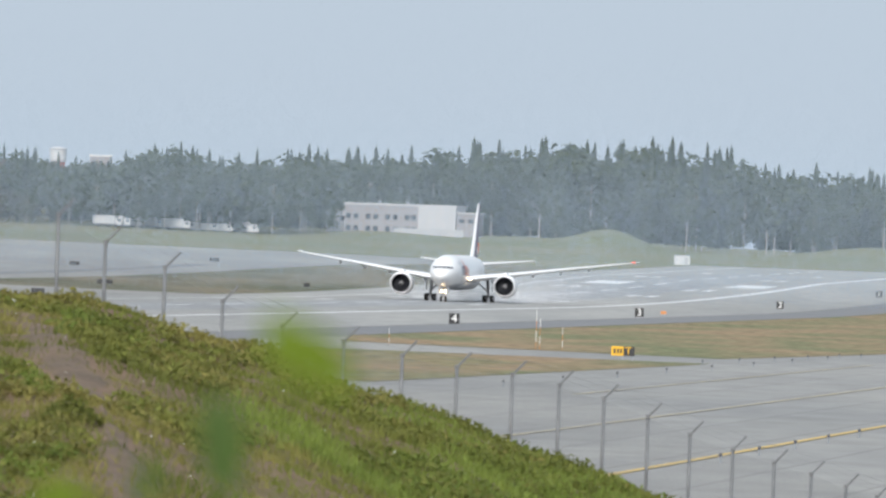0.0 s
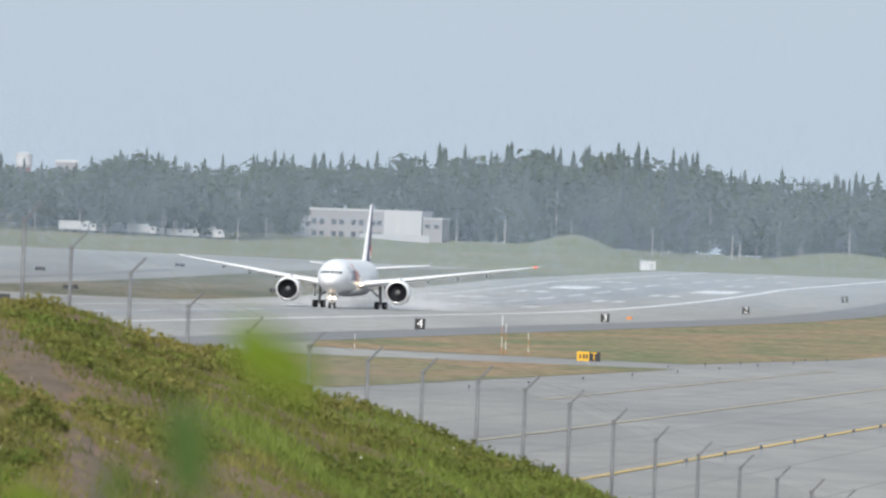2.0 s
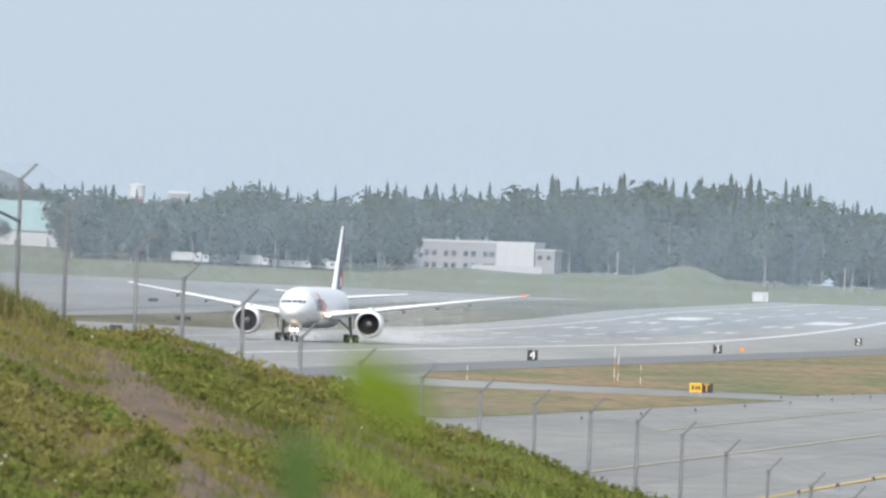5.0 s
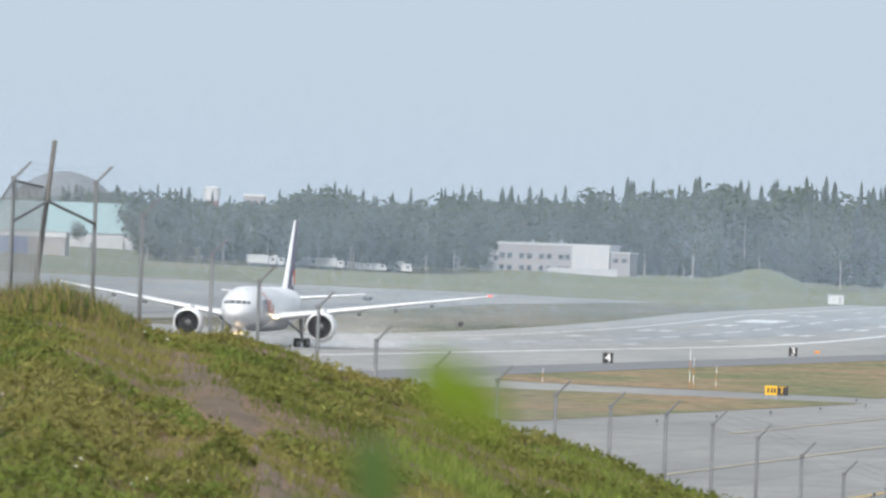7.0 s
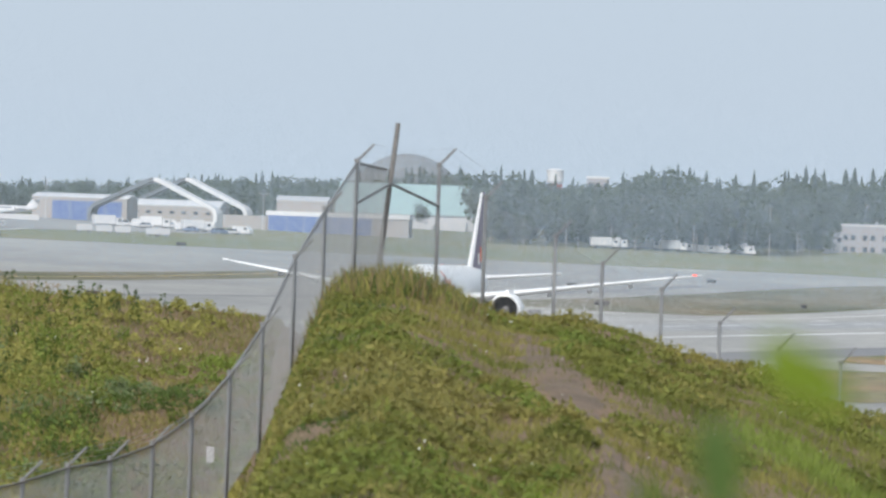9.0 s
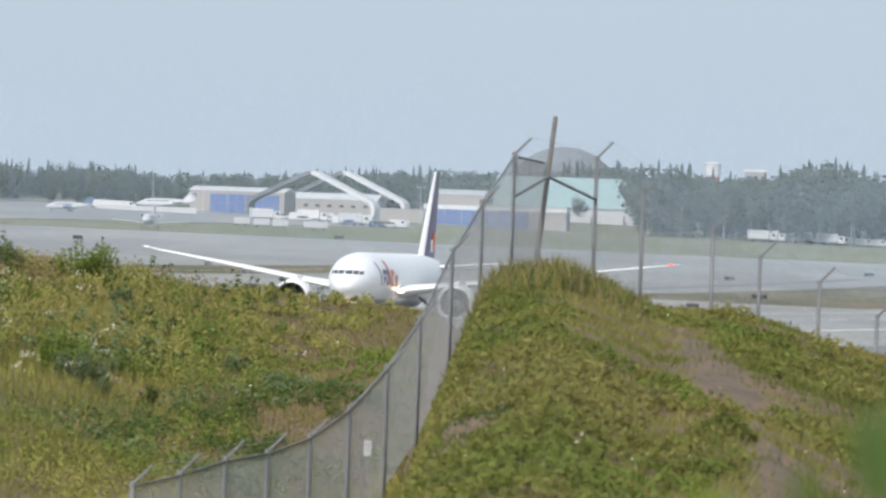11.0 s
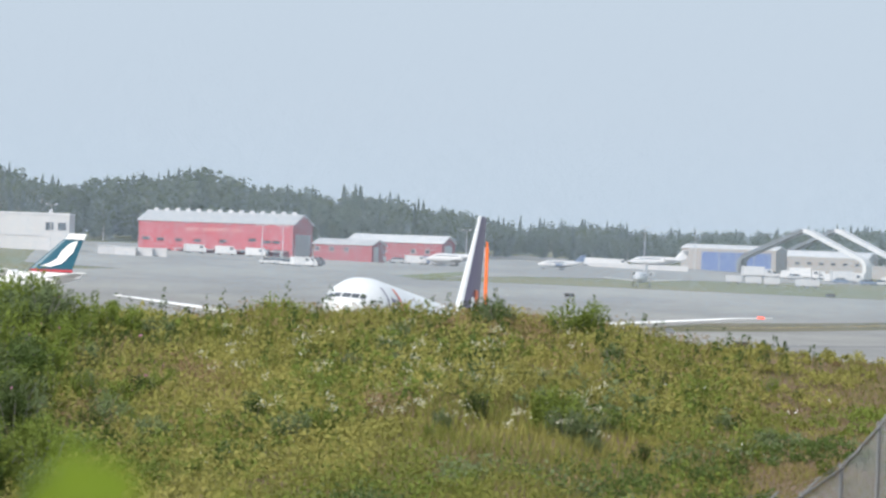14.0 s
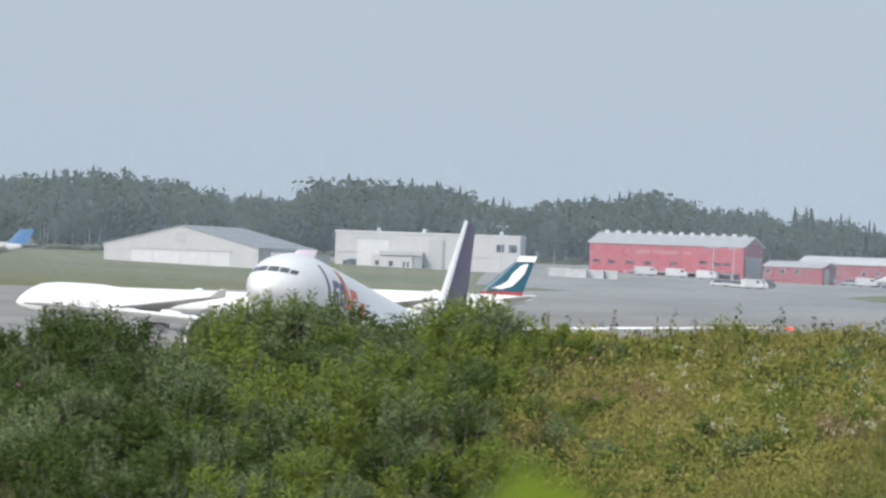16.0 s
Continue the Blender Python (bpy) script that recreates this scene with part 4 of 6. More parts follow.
# shed, water tower, far tower block, hill
h = thing("equipment_shelter", place(1.279, 2960, 0, 6), "small white equipment shelter in the grass", "shelter")
cube_part("wall", -2.1, 2.1, 0, 2.6, -1, 2.5, FABRIC, h, "", .1)
cube_part("roof", -2.3, 2.3, -.2, 2.8, 2.5, 2.7, OFFWHITE, h, "", .05)
cube_part("door", .6, 1.6, -.08, .02, 0, 2.0, GREYWALL, h)
h = thing("water_tower", place(-2.069, 3360, -2.6), "white water tank with a red band on legs above the trees", "water tower")
bm = bmesh.new()
for z0, z1, r0, r1 in ((20.6, 21.1, 2.3, 2.6), (21.1, 24.3, 2.6, 2.6), (24.3, 24.6, 2.85, 2.85), (24.6, 25.2, 2.7, 1.2)):
    tube(bm, (0, 0, z0), (0, 0, z1), r0, r1, 20)
part("tank", bm, FABRIC, h, "white tank", shade=False)
bm = bmesh.new()
tube(bm, (0, 0, 16.8), (0, 0, 20.5), 2.2, 2.3, 20)
part("red_band", bm, mat("faded_red", (0.38, 0.14, 0.12), 0.6, scale=.4), h, "faded red band")
for a in range(6):
    c, s = math.cos(a * 1.047), math.sin(a * 1.047)
    bm = bmesh.new()
    tube(bm, (2.6 * c, 2.6 * s, -1), (2.1 * c, 2.1 * s, 17), .22)
    part("leg", bm, FABRIC, h)
h = thing("far_block", place(-1.84, 3440, -1.6), "pale flat-roofed block seen over the trees", "building")
cube_part("wall", -3.6, 3.6, 0, 8, -1, 21.5, BEIGE, h)
cube_part("parapet", -3.8, 3.8, -.2, 8.2, 21.5, 22.2, FABRIC, h)
for x in (-2.4, 0, 2.4):
    for z in (15.8, 18.6):
        window(h, x, z, 1.2, 1.6)


HILL = mat("grey_hillside", (0.20, 0.205, 0.21), 0.9, vary=0.12, scale=0.05)


def dome():
    vs, fs = [], []
    n = 40
    base = float(far_land(4300 * math.sin(radians(-2.86)), 4295))
    for i in range(n + 1):
        for j in range(9):
            u, v = i / n * 2 - 1, j / 8 * 2 - 1
            vs.append((u * 27, v * 60, (50.0 - base) * math.sqrt(max(0, 1 - u * u)) * (1 - .6 * v * v) - 2))
    for i in range(n):
        for j in range(8):
            k = i * 9 + j
            fs.append((k, k + 9, k + 10, k + 1))
    ob = raw("backdrop_hill", vs, fs, HILL, shade=True)
    ob.matrix_basis = place(-2.86, 4300, 0)
    tagged(ob, "distant hazy grey hilltop over the trees", "hill", kind="structure")


dome()


# ---- parked aircraft ----
def jumbo(pan, d, scale, heading, tailmat, label, marks, sink=0.0):
    root = thing("parked_jet", place(pan, d, .1 - sink, heading), label, "airplane", "parked jets")
    root.scale = (scale, scale, scale)
    N = 0.0
    tab = [(0, .06, .06, 4.9), (1, 1.3, 1.3, 5.1), (3, 2.3, 2.5, 5.5), (6, 3.0, 3.5, 5.9), (10, 3.25, 3.75, 6.1), (19, 3.25, 3.7, 6.05), (24, 3.25, 3.3, 5.82), (48, 3.25, 3.25, 5.8),
           (56, 2.7, 2.7, 6.3), (63, 1.6, 1.7, 7.1), (69, .4, .6, 7.9)]
    fuselage("fuselage", tab, N, WHITE, root, [0, .5, 1, 2, 3, 4.5, 6, 8, 10, 15, 20, 22, 24, 36, 48, 52, 56, 60, 63, 66, 69])
    for side in (1, -1):
        skin("belly", tab, N, 6, 56, -88, -22, side, BELLY, root, "grey lower body", nx=14)
        surface("wing", [(side * y, le, c, z) for y, le, c, z in ((2.6, 19, 16, 4.2), (12, 27.5, 9, 5.4), (30, 42, 4, 7.6), (32, 44.5, 1.6, 9.4))], N, WHITE, root, .11)
        surface("tailplane", [(side * y, le, c, z) for y, le, c, z in ((.8, 58, 9, 7.4), (11, 66.5, 2.8, 8.8))], N, WHITE, root, .10)
        for y, x in ((12, 24), (21, 32)):
            bm = bmesh.new()
            turned(bm, [(0, 1.1), (.1, 1.2), (-.6, 1.4), (-2.5, 1.4), (-4.2, 1.0), (-5, .7)], 20, -x, side * y, 3.0)
            part("engine", bm, WHITE, root, shade=True)
        for dx, yy in ((31, 1.9), (34, 5.2)):
            leg = cube_part("landing_gear", -dx - .2, -dx + .2, side * yy - .2, side * yy + .2, .3, 3.6, STEEL, root)
            for k in (-.8, .8):
                wheel(leg, -dx + k, side * yy, .62)
    leg = cube_part("landing_gear", -7.2, -6.8, -.2, .2, .3, 3, STEEL, root)
    wheel(leg, -7, 0, .6)
    fin = surface("fin", [(z, le, c, 0) for z, le, c in ((8.4, 52.5, 13.5), (9.2, 54.2, 12.0), (18.6, 64.5, 5.0), (19.3, 65.2, 4.6))], N, tailmat, root, .085, True, marks[0])
    for side in (1, -1):
        for poly, m, lab in marks[1]:
            bm = bmesh.new()
            vs = [bm.verts.new((-x, side * .62, z)) for x, z in poly]
            f = bm.faces.new(vs)
            r = bmesh.ops.extrude_face_region(bm, geom=[f])
            bmesh.ops.translate(bm, vec=(0, -side * .25, 0), verts=[v for v in r["geom"] if isinstance(v, bmesh.types.BMVert)])
            bmesh.ops.recalc_face_normals(bm, faces=bm.faces)
            part("fin_mark", bm, m, fin, lab)
    return root


swoosh = [(57.6, 10.5), (60.4, 10.3), (63.4, 11.2), (66.4, 14.4), (67.6, 17.5), (65.6, 16.9), (63.2, 14.6), (62.2, 12.7), (60.4, 11.5)]
topw = [(64.0, 17.9), (69.2, 17.9), (69.9, 19.5), (65.3, 19.5)]
band = [(54.2, 8.9), (66.4, 8.9), (66.4, 9.6), (54.9, 9.6)]


def petals(cx, cz, r):
    out = []
    for k in range(5):
        a = 1.2566 * k + .3
        px, pz = cx + r * .62 * math.cos(a), cz + r * .62 * math.sin(a)
        out.append(([(px + r * .46 * math.cos(b), pz + r * .46 * math.sin(b)) for b in np.linspace(0, 6.283, 9)[:-1]], PINK, "pink round shape on the fin"))
    return out


RD = mat("dark_red_band", (0.4, 0.05, 0.06), .4, scale=.5)
jumbo(-9.40, 1890, .65, 184, TEALTAIL, "white jumbo jet with a dark teal tail on the taxiway",
      ("dark teal tail fin", [(swoosh, WHITE, "white curved stroke on the fin"), (topw, WHITE, "white fin tip"), (band, RD, "thin red band")]), 1.5)
jumbo(-10.80, 1520, .61, 184, LILAC, "white jumbo jet with a lilac tail and pink round mark", ("pale lilac tail fin", petals(62.6, 13.0, 2.9)), .3)


def small_plane(pan, d, heading, length, tailmat, twin, label, ttail=False):
    root = thing("small_aircraft", place(pan, d, .1, heading), label, "airplane", "small parked aircraft")
    k = length / 15.0
    tab = [(0, .05, .05, 1.6), (1, .5, .5, 1.65), (2.5, .9, .95, 1.85), (4, 1.0, 1.1, 1.95), (9, 1.0, 1.1, 1.95), (12, .6, .65, 2.2), (15, .12, .2, 2.6)]
    fuselage("fuselage", tab, 0, CARWHITE, root, [0, .4, 1, 2.5, 4, 6, 9, 10.5, 12, 13.5, 15])
    for side in (1, -1):
        surface("wing", [(side * y, le, c, z) for y, le, c, z in ((.8, 6, 3.2, 1.2), (7.6, 8.6, 1.2, 1.7))], 0, CARWHITE, root, .1)
        zt = 4.7 if ttail else 2.7
        surface("tailplane", [(side * y, le, c, z) for y, le, c, z in ((.1, 13.8, 1.8, zt), (2.8, 14.9, .9, zt + .1))], 0, CARWHITE, root, .09)
        skin("window_band", tab, 0, 2.2, 8.5, 18, 34, side, DARKGLASS, root, "dark window band", nx=5, na=2)
        bm = bmesh.new()
        if twin:
            turned(bm, [(0, .4), (.1, .46), (-.5, .55), (-2.0, .5), (-2.6, .35)], 14, -9.4, side * 1.65, 2.5)
        else:
            turned(bm, [(0, .1), (-.2, .4), (-.8, .5), (-2.4, .4), (-3, .15)], 14, -5.0, side * 2.8, 1.6)
        part("engine", bm, CARWHITE if twin else tailmat, root, shade=True)
        g = cube_part("landing_gear", -8.1, -7.9, side * 1.6 - .08, side * 1.6 + .08, .2, 1.3, STEEL, root)
        wheel(g, -8, side * 1.6, .32, .32, .2)
    g = cube_part("landing_gear", -2.1, -1.9, -.06, .06, .2, 1.3, STEEL, root)
    wheel(g, -2, 0, .3, .3, .18)
    surface("fin", [(z, le, c, 0) for z, le, c in ((2.3, 11.4, 3.4), (4.9, 13.9, 1.9))], 0, tailmat, root, .09, True)
    root.scale = (k, k, k)


small_plane(-6.22, 2850, 172, 16, CARWHITE, True, "white business jet parked on the wet apron", True)
small_plane(-5.62, 2900, 195, 13, CARBLUE, False, "small blue and white propeller aircraft on the apron")
small_plane(-5.09, 2610, 262, 19, CARWHITE, True, "white twin jet seen from behind on the apron", True)
small_plane(-11.31, 2400, 170, 24, BLUEPAINT, True, "white airliner with a blue tail beyond the grass")
small_plane(-5.95, 3000, 20, 10, CARWHITE, False, "small white light aircraft on the apron")
small_plane(-6.25, 2875, 200, 8, CARWHITE, False, "small white light aircraft by the red hangar")


# ---- vehicles ----
def vehicle(pan, d, kind, paint, turn, label):
    root = thing({"car": "car", "van": "van", "truck": "truck", "trailer": "trailer"}[kind], place(pan, d, .12, turn), label, kind, "vehicles on the apron")
    if kind == "car":
        L, W = 4.6, 1.8
        bm = bmesh.new()
        box(bm, -L / 2, L / 2, 0, W, .35, .95, .12)
        part("body", bm, paint, root)
        bm = bmesh.new()
        solid(bm, [[(-1.5, y, .95), (1.6, y, .95), (.9, y, 1.55), (-1.0, y, 1.55)] for y in (.1, W - .1)])
        part("cabin", bm, DARKGLASS, root, "dark glass cabin")
    elif kind == "van":
        L, W = 5.6, 2.0
        bm = bmesh.new()
        solid(bm, [[(-L / 2, y, .4), (L / 2, y, .4), (L / 2, y, 1.2), (L / 2 - 1.0, y, 2.3), (-L / 2, y, 2.4)] for y in (0, W)])
        bmesh.ops.recalc_face_normals(bm, faces=bm.faces)
        part("body", bm, paint, root)
        cube_part("side_window", 1.0, 1.9, -.03, .02, 1.35, 2.0, DARKGLASS, root)
    elif kind == "truck":
        L, W = 8.5, 2.4
        cube_part("body", -L / 2, 2.0, 0, W, .9, 3.4, paint, root, "box body", .08)
        cube_part("cab", 2.2, L / 2, .05, W - .05, .6, 2.7, CARWHITE, root, "cab", .15)
        cube_part("side_window", 2.8, 3.8, 0.0, .08, 1.7, 2.4, DARKGLASS, root)
        cube_part("chassis", -L / 2, L / 2, .5, W - .5, .5, .85, GREYSTEEL, root)
    else:
        L, W = 4.2, 2.0
        cube_part("body", -L / 2, L / 2, 0, W, .6, 2.3, paint, root, "", .1)
        cube_part("drawbar", L / 2, L / 2 + 1.2, .9, 1.1, .5, .62, GREYSTEEL, root)
    for x in (-L * .31, L * .31):
        for y in (.12, W - .12):
            wheel(root, x, y, .36, .36, .22)


rv = random.Random(11)
for x in (704, 716, 728, 739, 752, 762, 771, 780):
    vehicle(-6.8115 + (x - 784) / 331.6, 2665 + rv.uniform(-15, 15), "car" if x % 3 else "van", CARDARK if x == 780 else CARWHITE, rv.uniform(-25, 25), "white pickup parked by the red hangar" if x != 780 else "dark car parked by the red hangar")
for x in (575, 628, 680):
    vehicle(-6.8115 + (x - 784) / 331.6, 2815 + rv.uniform(-8, 8), "van", CARWHITE, rv.uniform(-20, 20), "white van under the hangar canopy")
for x, k in ((905, "truck"), (930, "car"), (960, "van"), (985, "truck"), (1010, "trailer"), (1038, "van"), (1062, "truck"), (1080, "trailer"), (1100, "car"), (1125, "car"), (1140, "van"), (1010, "car"), (1052, "car"), (972, "car")):
    vehicle(-4.8048 + (x - 784) / 331.6 + rv.uniform(-.01, .01), 3010 + rv.uniform(-40, 60), k, rv.choice([CARWHITE, CARWHITE, CARWHITE, CARBLUE]), rv.uniform(-30, 30), "white service vehicle on the crowded apron")
for x in (862, 897, 930, 985, 1000):
    vehicle(-4.8048 + (x - 784) / 331.6, 2800, "trailer", GREYWALL, rv.uniform(-6, 6), "grey ground equipment cart at the apron's edge")
for x in (890, 935, 965, 990, 1005, 1020, 845):
    vehicle(-6.8115 + (x - 784) / 331.6, 2855 + rv.uniform(-6, 6), rv.choice(["car", "van"]), rv.choice([CARWHITE, CARBLUE, CARDARK]), rv.uniform(-25, 25), "parked vehicle by the dull red workshop")
for x in (190, 205, 222, 240, 262, 290, 330, 345, 370, 395, 405, 430, 440, 310):
    vehicle((x - 784) / 331.6, float(np.interp((x - 784) / 331.6, [q[0] for q in FRONT], [q[1] for q in FRONT])) + rv.uniform(9, 34), rv.choice(["truck", "van", "van"]), CARWHITE, rv.uniform(-15, 15), "white box truck parked before the trees")
for x in (420, 450, 480, 505):
    h = thing("site_cabin", place(-6.8115 + (x - 784) / 331.6, 2690 + rv.uniform(-6, 6), -.8, rv.uniform(-8, 8)), "white site cabin beside the hangar", "cabin", "site cabins")
    cube_part("body", -2.6, 2.6, 0, 3, -1, 2.8, OFFWHITE, h, "", .06)
    cube_part("roof", -2.8, 2.8, -.2, 3.2, 2.8, 3.0, FABRIC, h)
    cube_part("door", -.4, .5, -.06, .02, 0, 2.0, GREYWALL, h)
h = thing("long_wall", place(-5.12, 3060, -.6, 0), "long low white wall beside the apron", "wall")
for i in range(7):
    cube_part("panel", -12 + i * 4.05, -8 + i * 4.05, 0, .3, -1, 2.0, OFFWHITE, h)
small_plane(-5.14, 3085, 176, 17, CARWHITE, True, "white business jet behind the low wall", True)
for i in range(3):
    vehicle(-5.33 + i * .07, 3080, "van", CARWHITE, rv.uniform(-5, 5), "white van parked behind the low wall")



def light_pole(pan, d, hgt):
    """A tapered mast with a lamp head on a short arm each side."""
    root = thing("light_pole", place(pan, d), "tall thin grey apron light pole", "light pole", "apron light poles")
    bm = bmesh.new()
    tube(bm, (0, 0, -1), (0, 0, hgt), .16, .08, 8)
    part("mast", bm, GREYWALL, root)
    for k in (-1, 1):
        bm = bmesh.new()
        tube(bm, (0, 0, hgt - .3), (k * 1.1, 0, hgt), .06, .05, 6)
        part("arm", bm, GREYWALL, root)
        cube_part("lamp_head", k * 1.1 - .45, k * 1.1 + .45, -.25, .25, hgt - .1, hgt + .12, FABRIC, root, "", .04)


for pan, d, hgt in ((-8.22, 2660, 12), (-5.05, 2960, 13), (-7.09, 2760, 9), (-6.98, 2760, 9), (-6.0, 2990, 9), (-4.78, 3080, 12), (-3.62, 3120, 11)):
    light_pole(pan, d, hgt)

# ---- signs and lights on the field ----
SIGNBLACK = mat("sign_black", (0.02, 0.02, 0.022), 0.5, scale=2)
SIGNYELLOW = mat("sign_yellow", (0.75, 0.42, 0.02), 0.5, scale=2)
SIGNORANGE = mat("sign_orange", (0.55, 0.22, 0.06), 0.5, scale=2)
SIGNWHITE = mat("sign_white", (0.80, 0.80, 0.78), 0.5, scale=2)


def text_mesh(txt, size, material, parent, x, z, y):
    cu = bpy.data.curves.new("lettering", "FONT")
    cu.body, cu.size, cu.align_x, cu.align_y, cu.extrude = txt, size, "CENTER", "CENTER", .01
    tmp = bpy.data.objects.new("tmp", cu)
    me = bpy.data.meshes.new_from_object(tmp)
    bpy.data.objects.remove(tmp)
    me.materials.append(material)
    o = new("lettering", me)
    o.parent = parent
    o.matrix_basis = pose(x, y, z, 90, 0, 0)


def board(p, s, w, hgt, material, label, txt="", txtmat=None, name="runway_sign"):
    x, y = rw(p, s)
    root = thing(name, pose(x, y, float(far_land(x, y)) + .1, 0, 0, -math.degrees(math.atan2(x, y))), label, "sign", "field signs")
    cube_part("panel", -w / 2, w / 2, 0, .25, .3, .3 + hgt, material, root, "", .03)
    for q in (-w * .35, w * .35):
        cube_part("leg", q - .05, q + .05, .08, .18, -.3, .3, GREYSTEEL, root)
    if txt:
        text_mesh(txt, hgt * 1.15, txtmat or SIGNWHITE, root, 0, .3 + hgt / 2, -.02)
    return root


for txt, p, s in (("4", 161, 1414), ("3", 164, 1700), ("2", 171, 2053), ("1", 172, 2322)):
    board(p, s, 1.4, 1.4, SIGNBLACK, "black runway distance sign with a white number", txt)
for x, m, txt, lab in ((1093, SIGNYELLOW, "", "yellow taxiway direction sign"), (1112, SIGNBLACK, "T", "black taxiway location sign with yellow letter")):
    q = board(0, 0, 1.25, .95, m, lab, txt, SIGNYELLOW)
    a = radians((x - 784) / 331.6 + .018)
    q.location = (1075 * math.sin(a), 1075 * math.cos(a), .1)
    q.rotation_euler = (0, 0, -a)
    if not txt:
        for dx in (-.3, .05, .35):
            cube_part("sign_bar", dx - .1, dx + .1, -.02, 0, .55, 1.0, SIGNBLACK, q)
board(169, 1794, .95, .5, SIGNORANGE, "small orange marker board")
for p, s, w in ((345, 2300, 2.2), (300, 2040, 3.0), (275, 2150, 1.2), (335, 2450, 2.2), (270, 1760, 2.2), (480, 2560, 2.4), (500, 2350, 2.2), (340, 2100, 2.0), (333, 1700, 2.4)):
    board(p, s, w, .8, SIGNBLACK, "dark low taxiway sign seen from behind")


def edge_light(p, s):
    x, y = rw(p, s)
    root = thing("edge_light", pose(x, y, float(far_land(x, y)) + .1), "short dark taxiway edge light", "light", "taxiway edge lights")
    bm = bmesh.new()
    tube(bm, (0, 0, -.2), (0, 0, .32), .05)
    part("stem", bm, GREYSTEEL, root)
    bm = bmesh.new()
    tube(bm, (0, 0, .32), (0, 0, .5), .11, .07)
    part("lens", bm, CARDARK, root, "dark blue lens")


for i in range(9):
    edge_light(90.5 - i * .3, 830 + i * 42)
for i in range(7):
    edge_light(49.5, 560 + i * 24)
for i in range(5):
    edge_light(94 - i, 1040 + i * 30)
for x, top in ((950, 570), (957, 585), (997, 600), (690, 612)):
    a = radians((x - 784) / 331.6 + .012)
    root = thing("antenna_pole", pose(1150 * math.sin(a), 1150 * math.cos(a), .0), "slim red and white marker pole in the verge", "pole", "marker poles")
    hgt = (640 - top) / 16.5
    for i in range(4):
        bm = bmesh.new()
        tube(bm, (0, 0, -.3 + (hgt + .3) * i / 4), (0, 0, -.3 + (hgt + .3) * (i + 1) / 4), .028)
        part("pole_band", bm, (SIGNORANGE, SIGNWHITE)[i % 2], root)

# ---- chain-link fence round the mound ----
GALV = mat("galvanised_steel", (0.20, 0.205, 0.21), 0.55, metal=0.2, vary=0.15, scale=6)
WIRE = mat("fence_wire", (0.31, 0.32, 0.325), 0.6, metal=0.2, vary=0.1, scale=6)
WOODPOST = mat("dark_post", (0.16, 0.155, 0.15), 0.7, vary=0.25, scale=8)
# bearing and slope of sight of each post's knee, outwards from the corner
KNEES_R = [(-2.688, .00764), (-2.434, .00474), (-2.055, .00136), (-1.800, -.00106), (-1.479, -.00323), (-1.165, -.00620), (-.841, -.00832), (-.510, -.00949), (-.197, -.01066),
           (.097, -.01154), (.394, -.01209), (.646, -.01288), (.887, -.0140), (1.125, -.01554), (1.352, -.01708), (1.583, -.01836), (1.806, -.01943), (2.006, -.02036), (2.192, -.0214), (2.360, -.02225)]
KNEES_L = [(-3.128, .00774), (-3.291, .00317), (-3.442, -.0014), (-3.601, -.00782), (-3.767, -.0124), (-3.961, -.01646), (-4.166, -.01922), (-4.389, -.02077), (-4.614, -.02159), (-4.852, -.02305), (-5.105, -.02425)]


def polar(pan, d, el=0.0):
    a = radians(pan)
    return Vector((d * math.sin(a), d * math.cos(a), 11.1 + el * d))


fence = new("fence")
tagged(fence, "tall chain-link fence with barbed wire on angled arms", "fence")


def post(k, arm=True):
    foot = Vector((k.x, k.y, min(land_z(k.x, k.y) - .2, k.z - 2.2)))
    bm = bmesh.new()
    tube(bm, foot, k, .038, .038, 8)
    o = part("post", bm, GALV, fence, shade=True)
    if arm:
        bm = bmesh.new()
        tube(bm, k, k + Vector((.30, .10, .32)), .026, .022, 6)
        tube(bm, k - Vector((0, 0, .03)), k + Vector((0, 0, .05)), .05, .05, 8)
        part("arm", bm, GALV, o)
    return foot


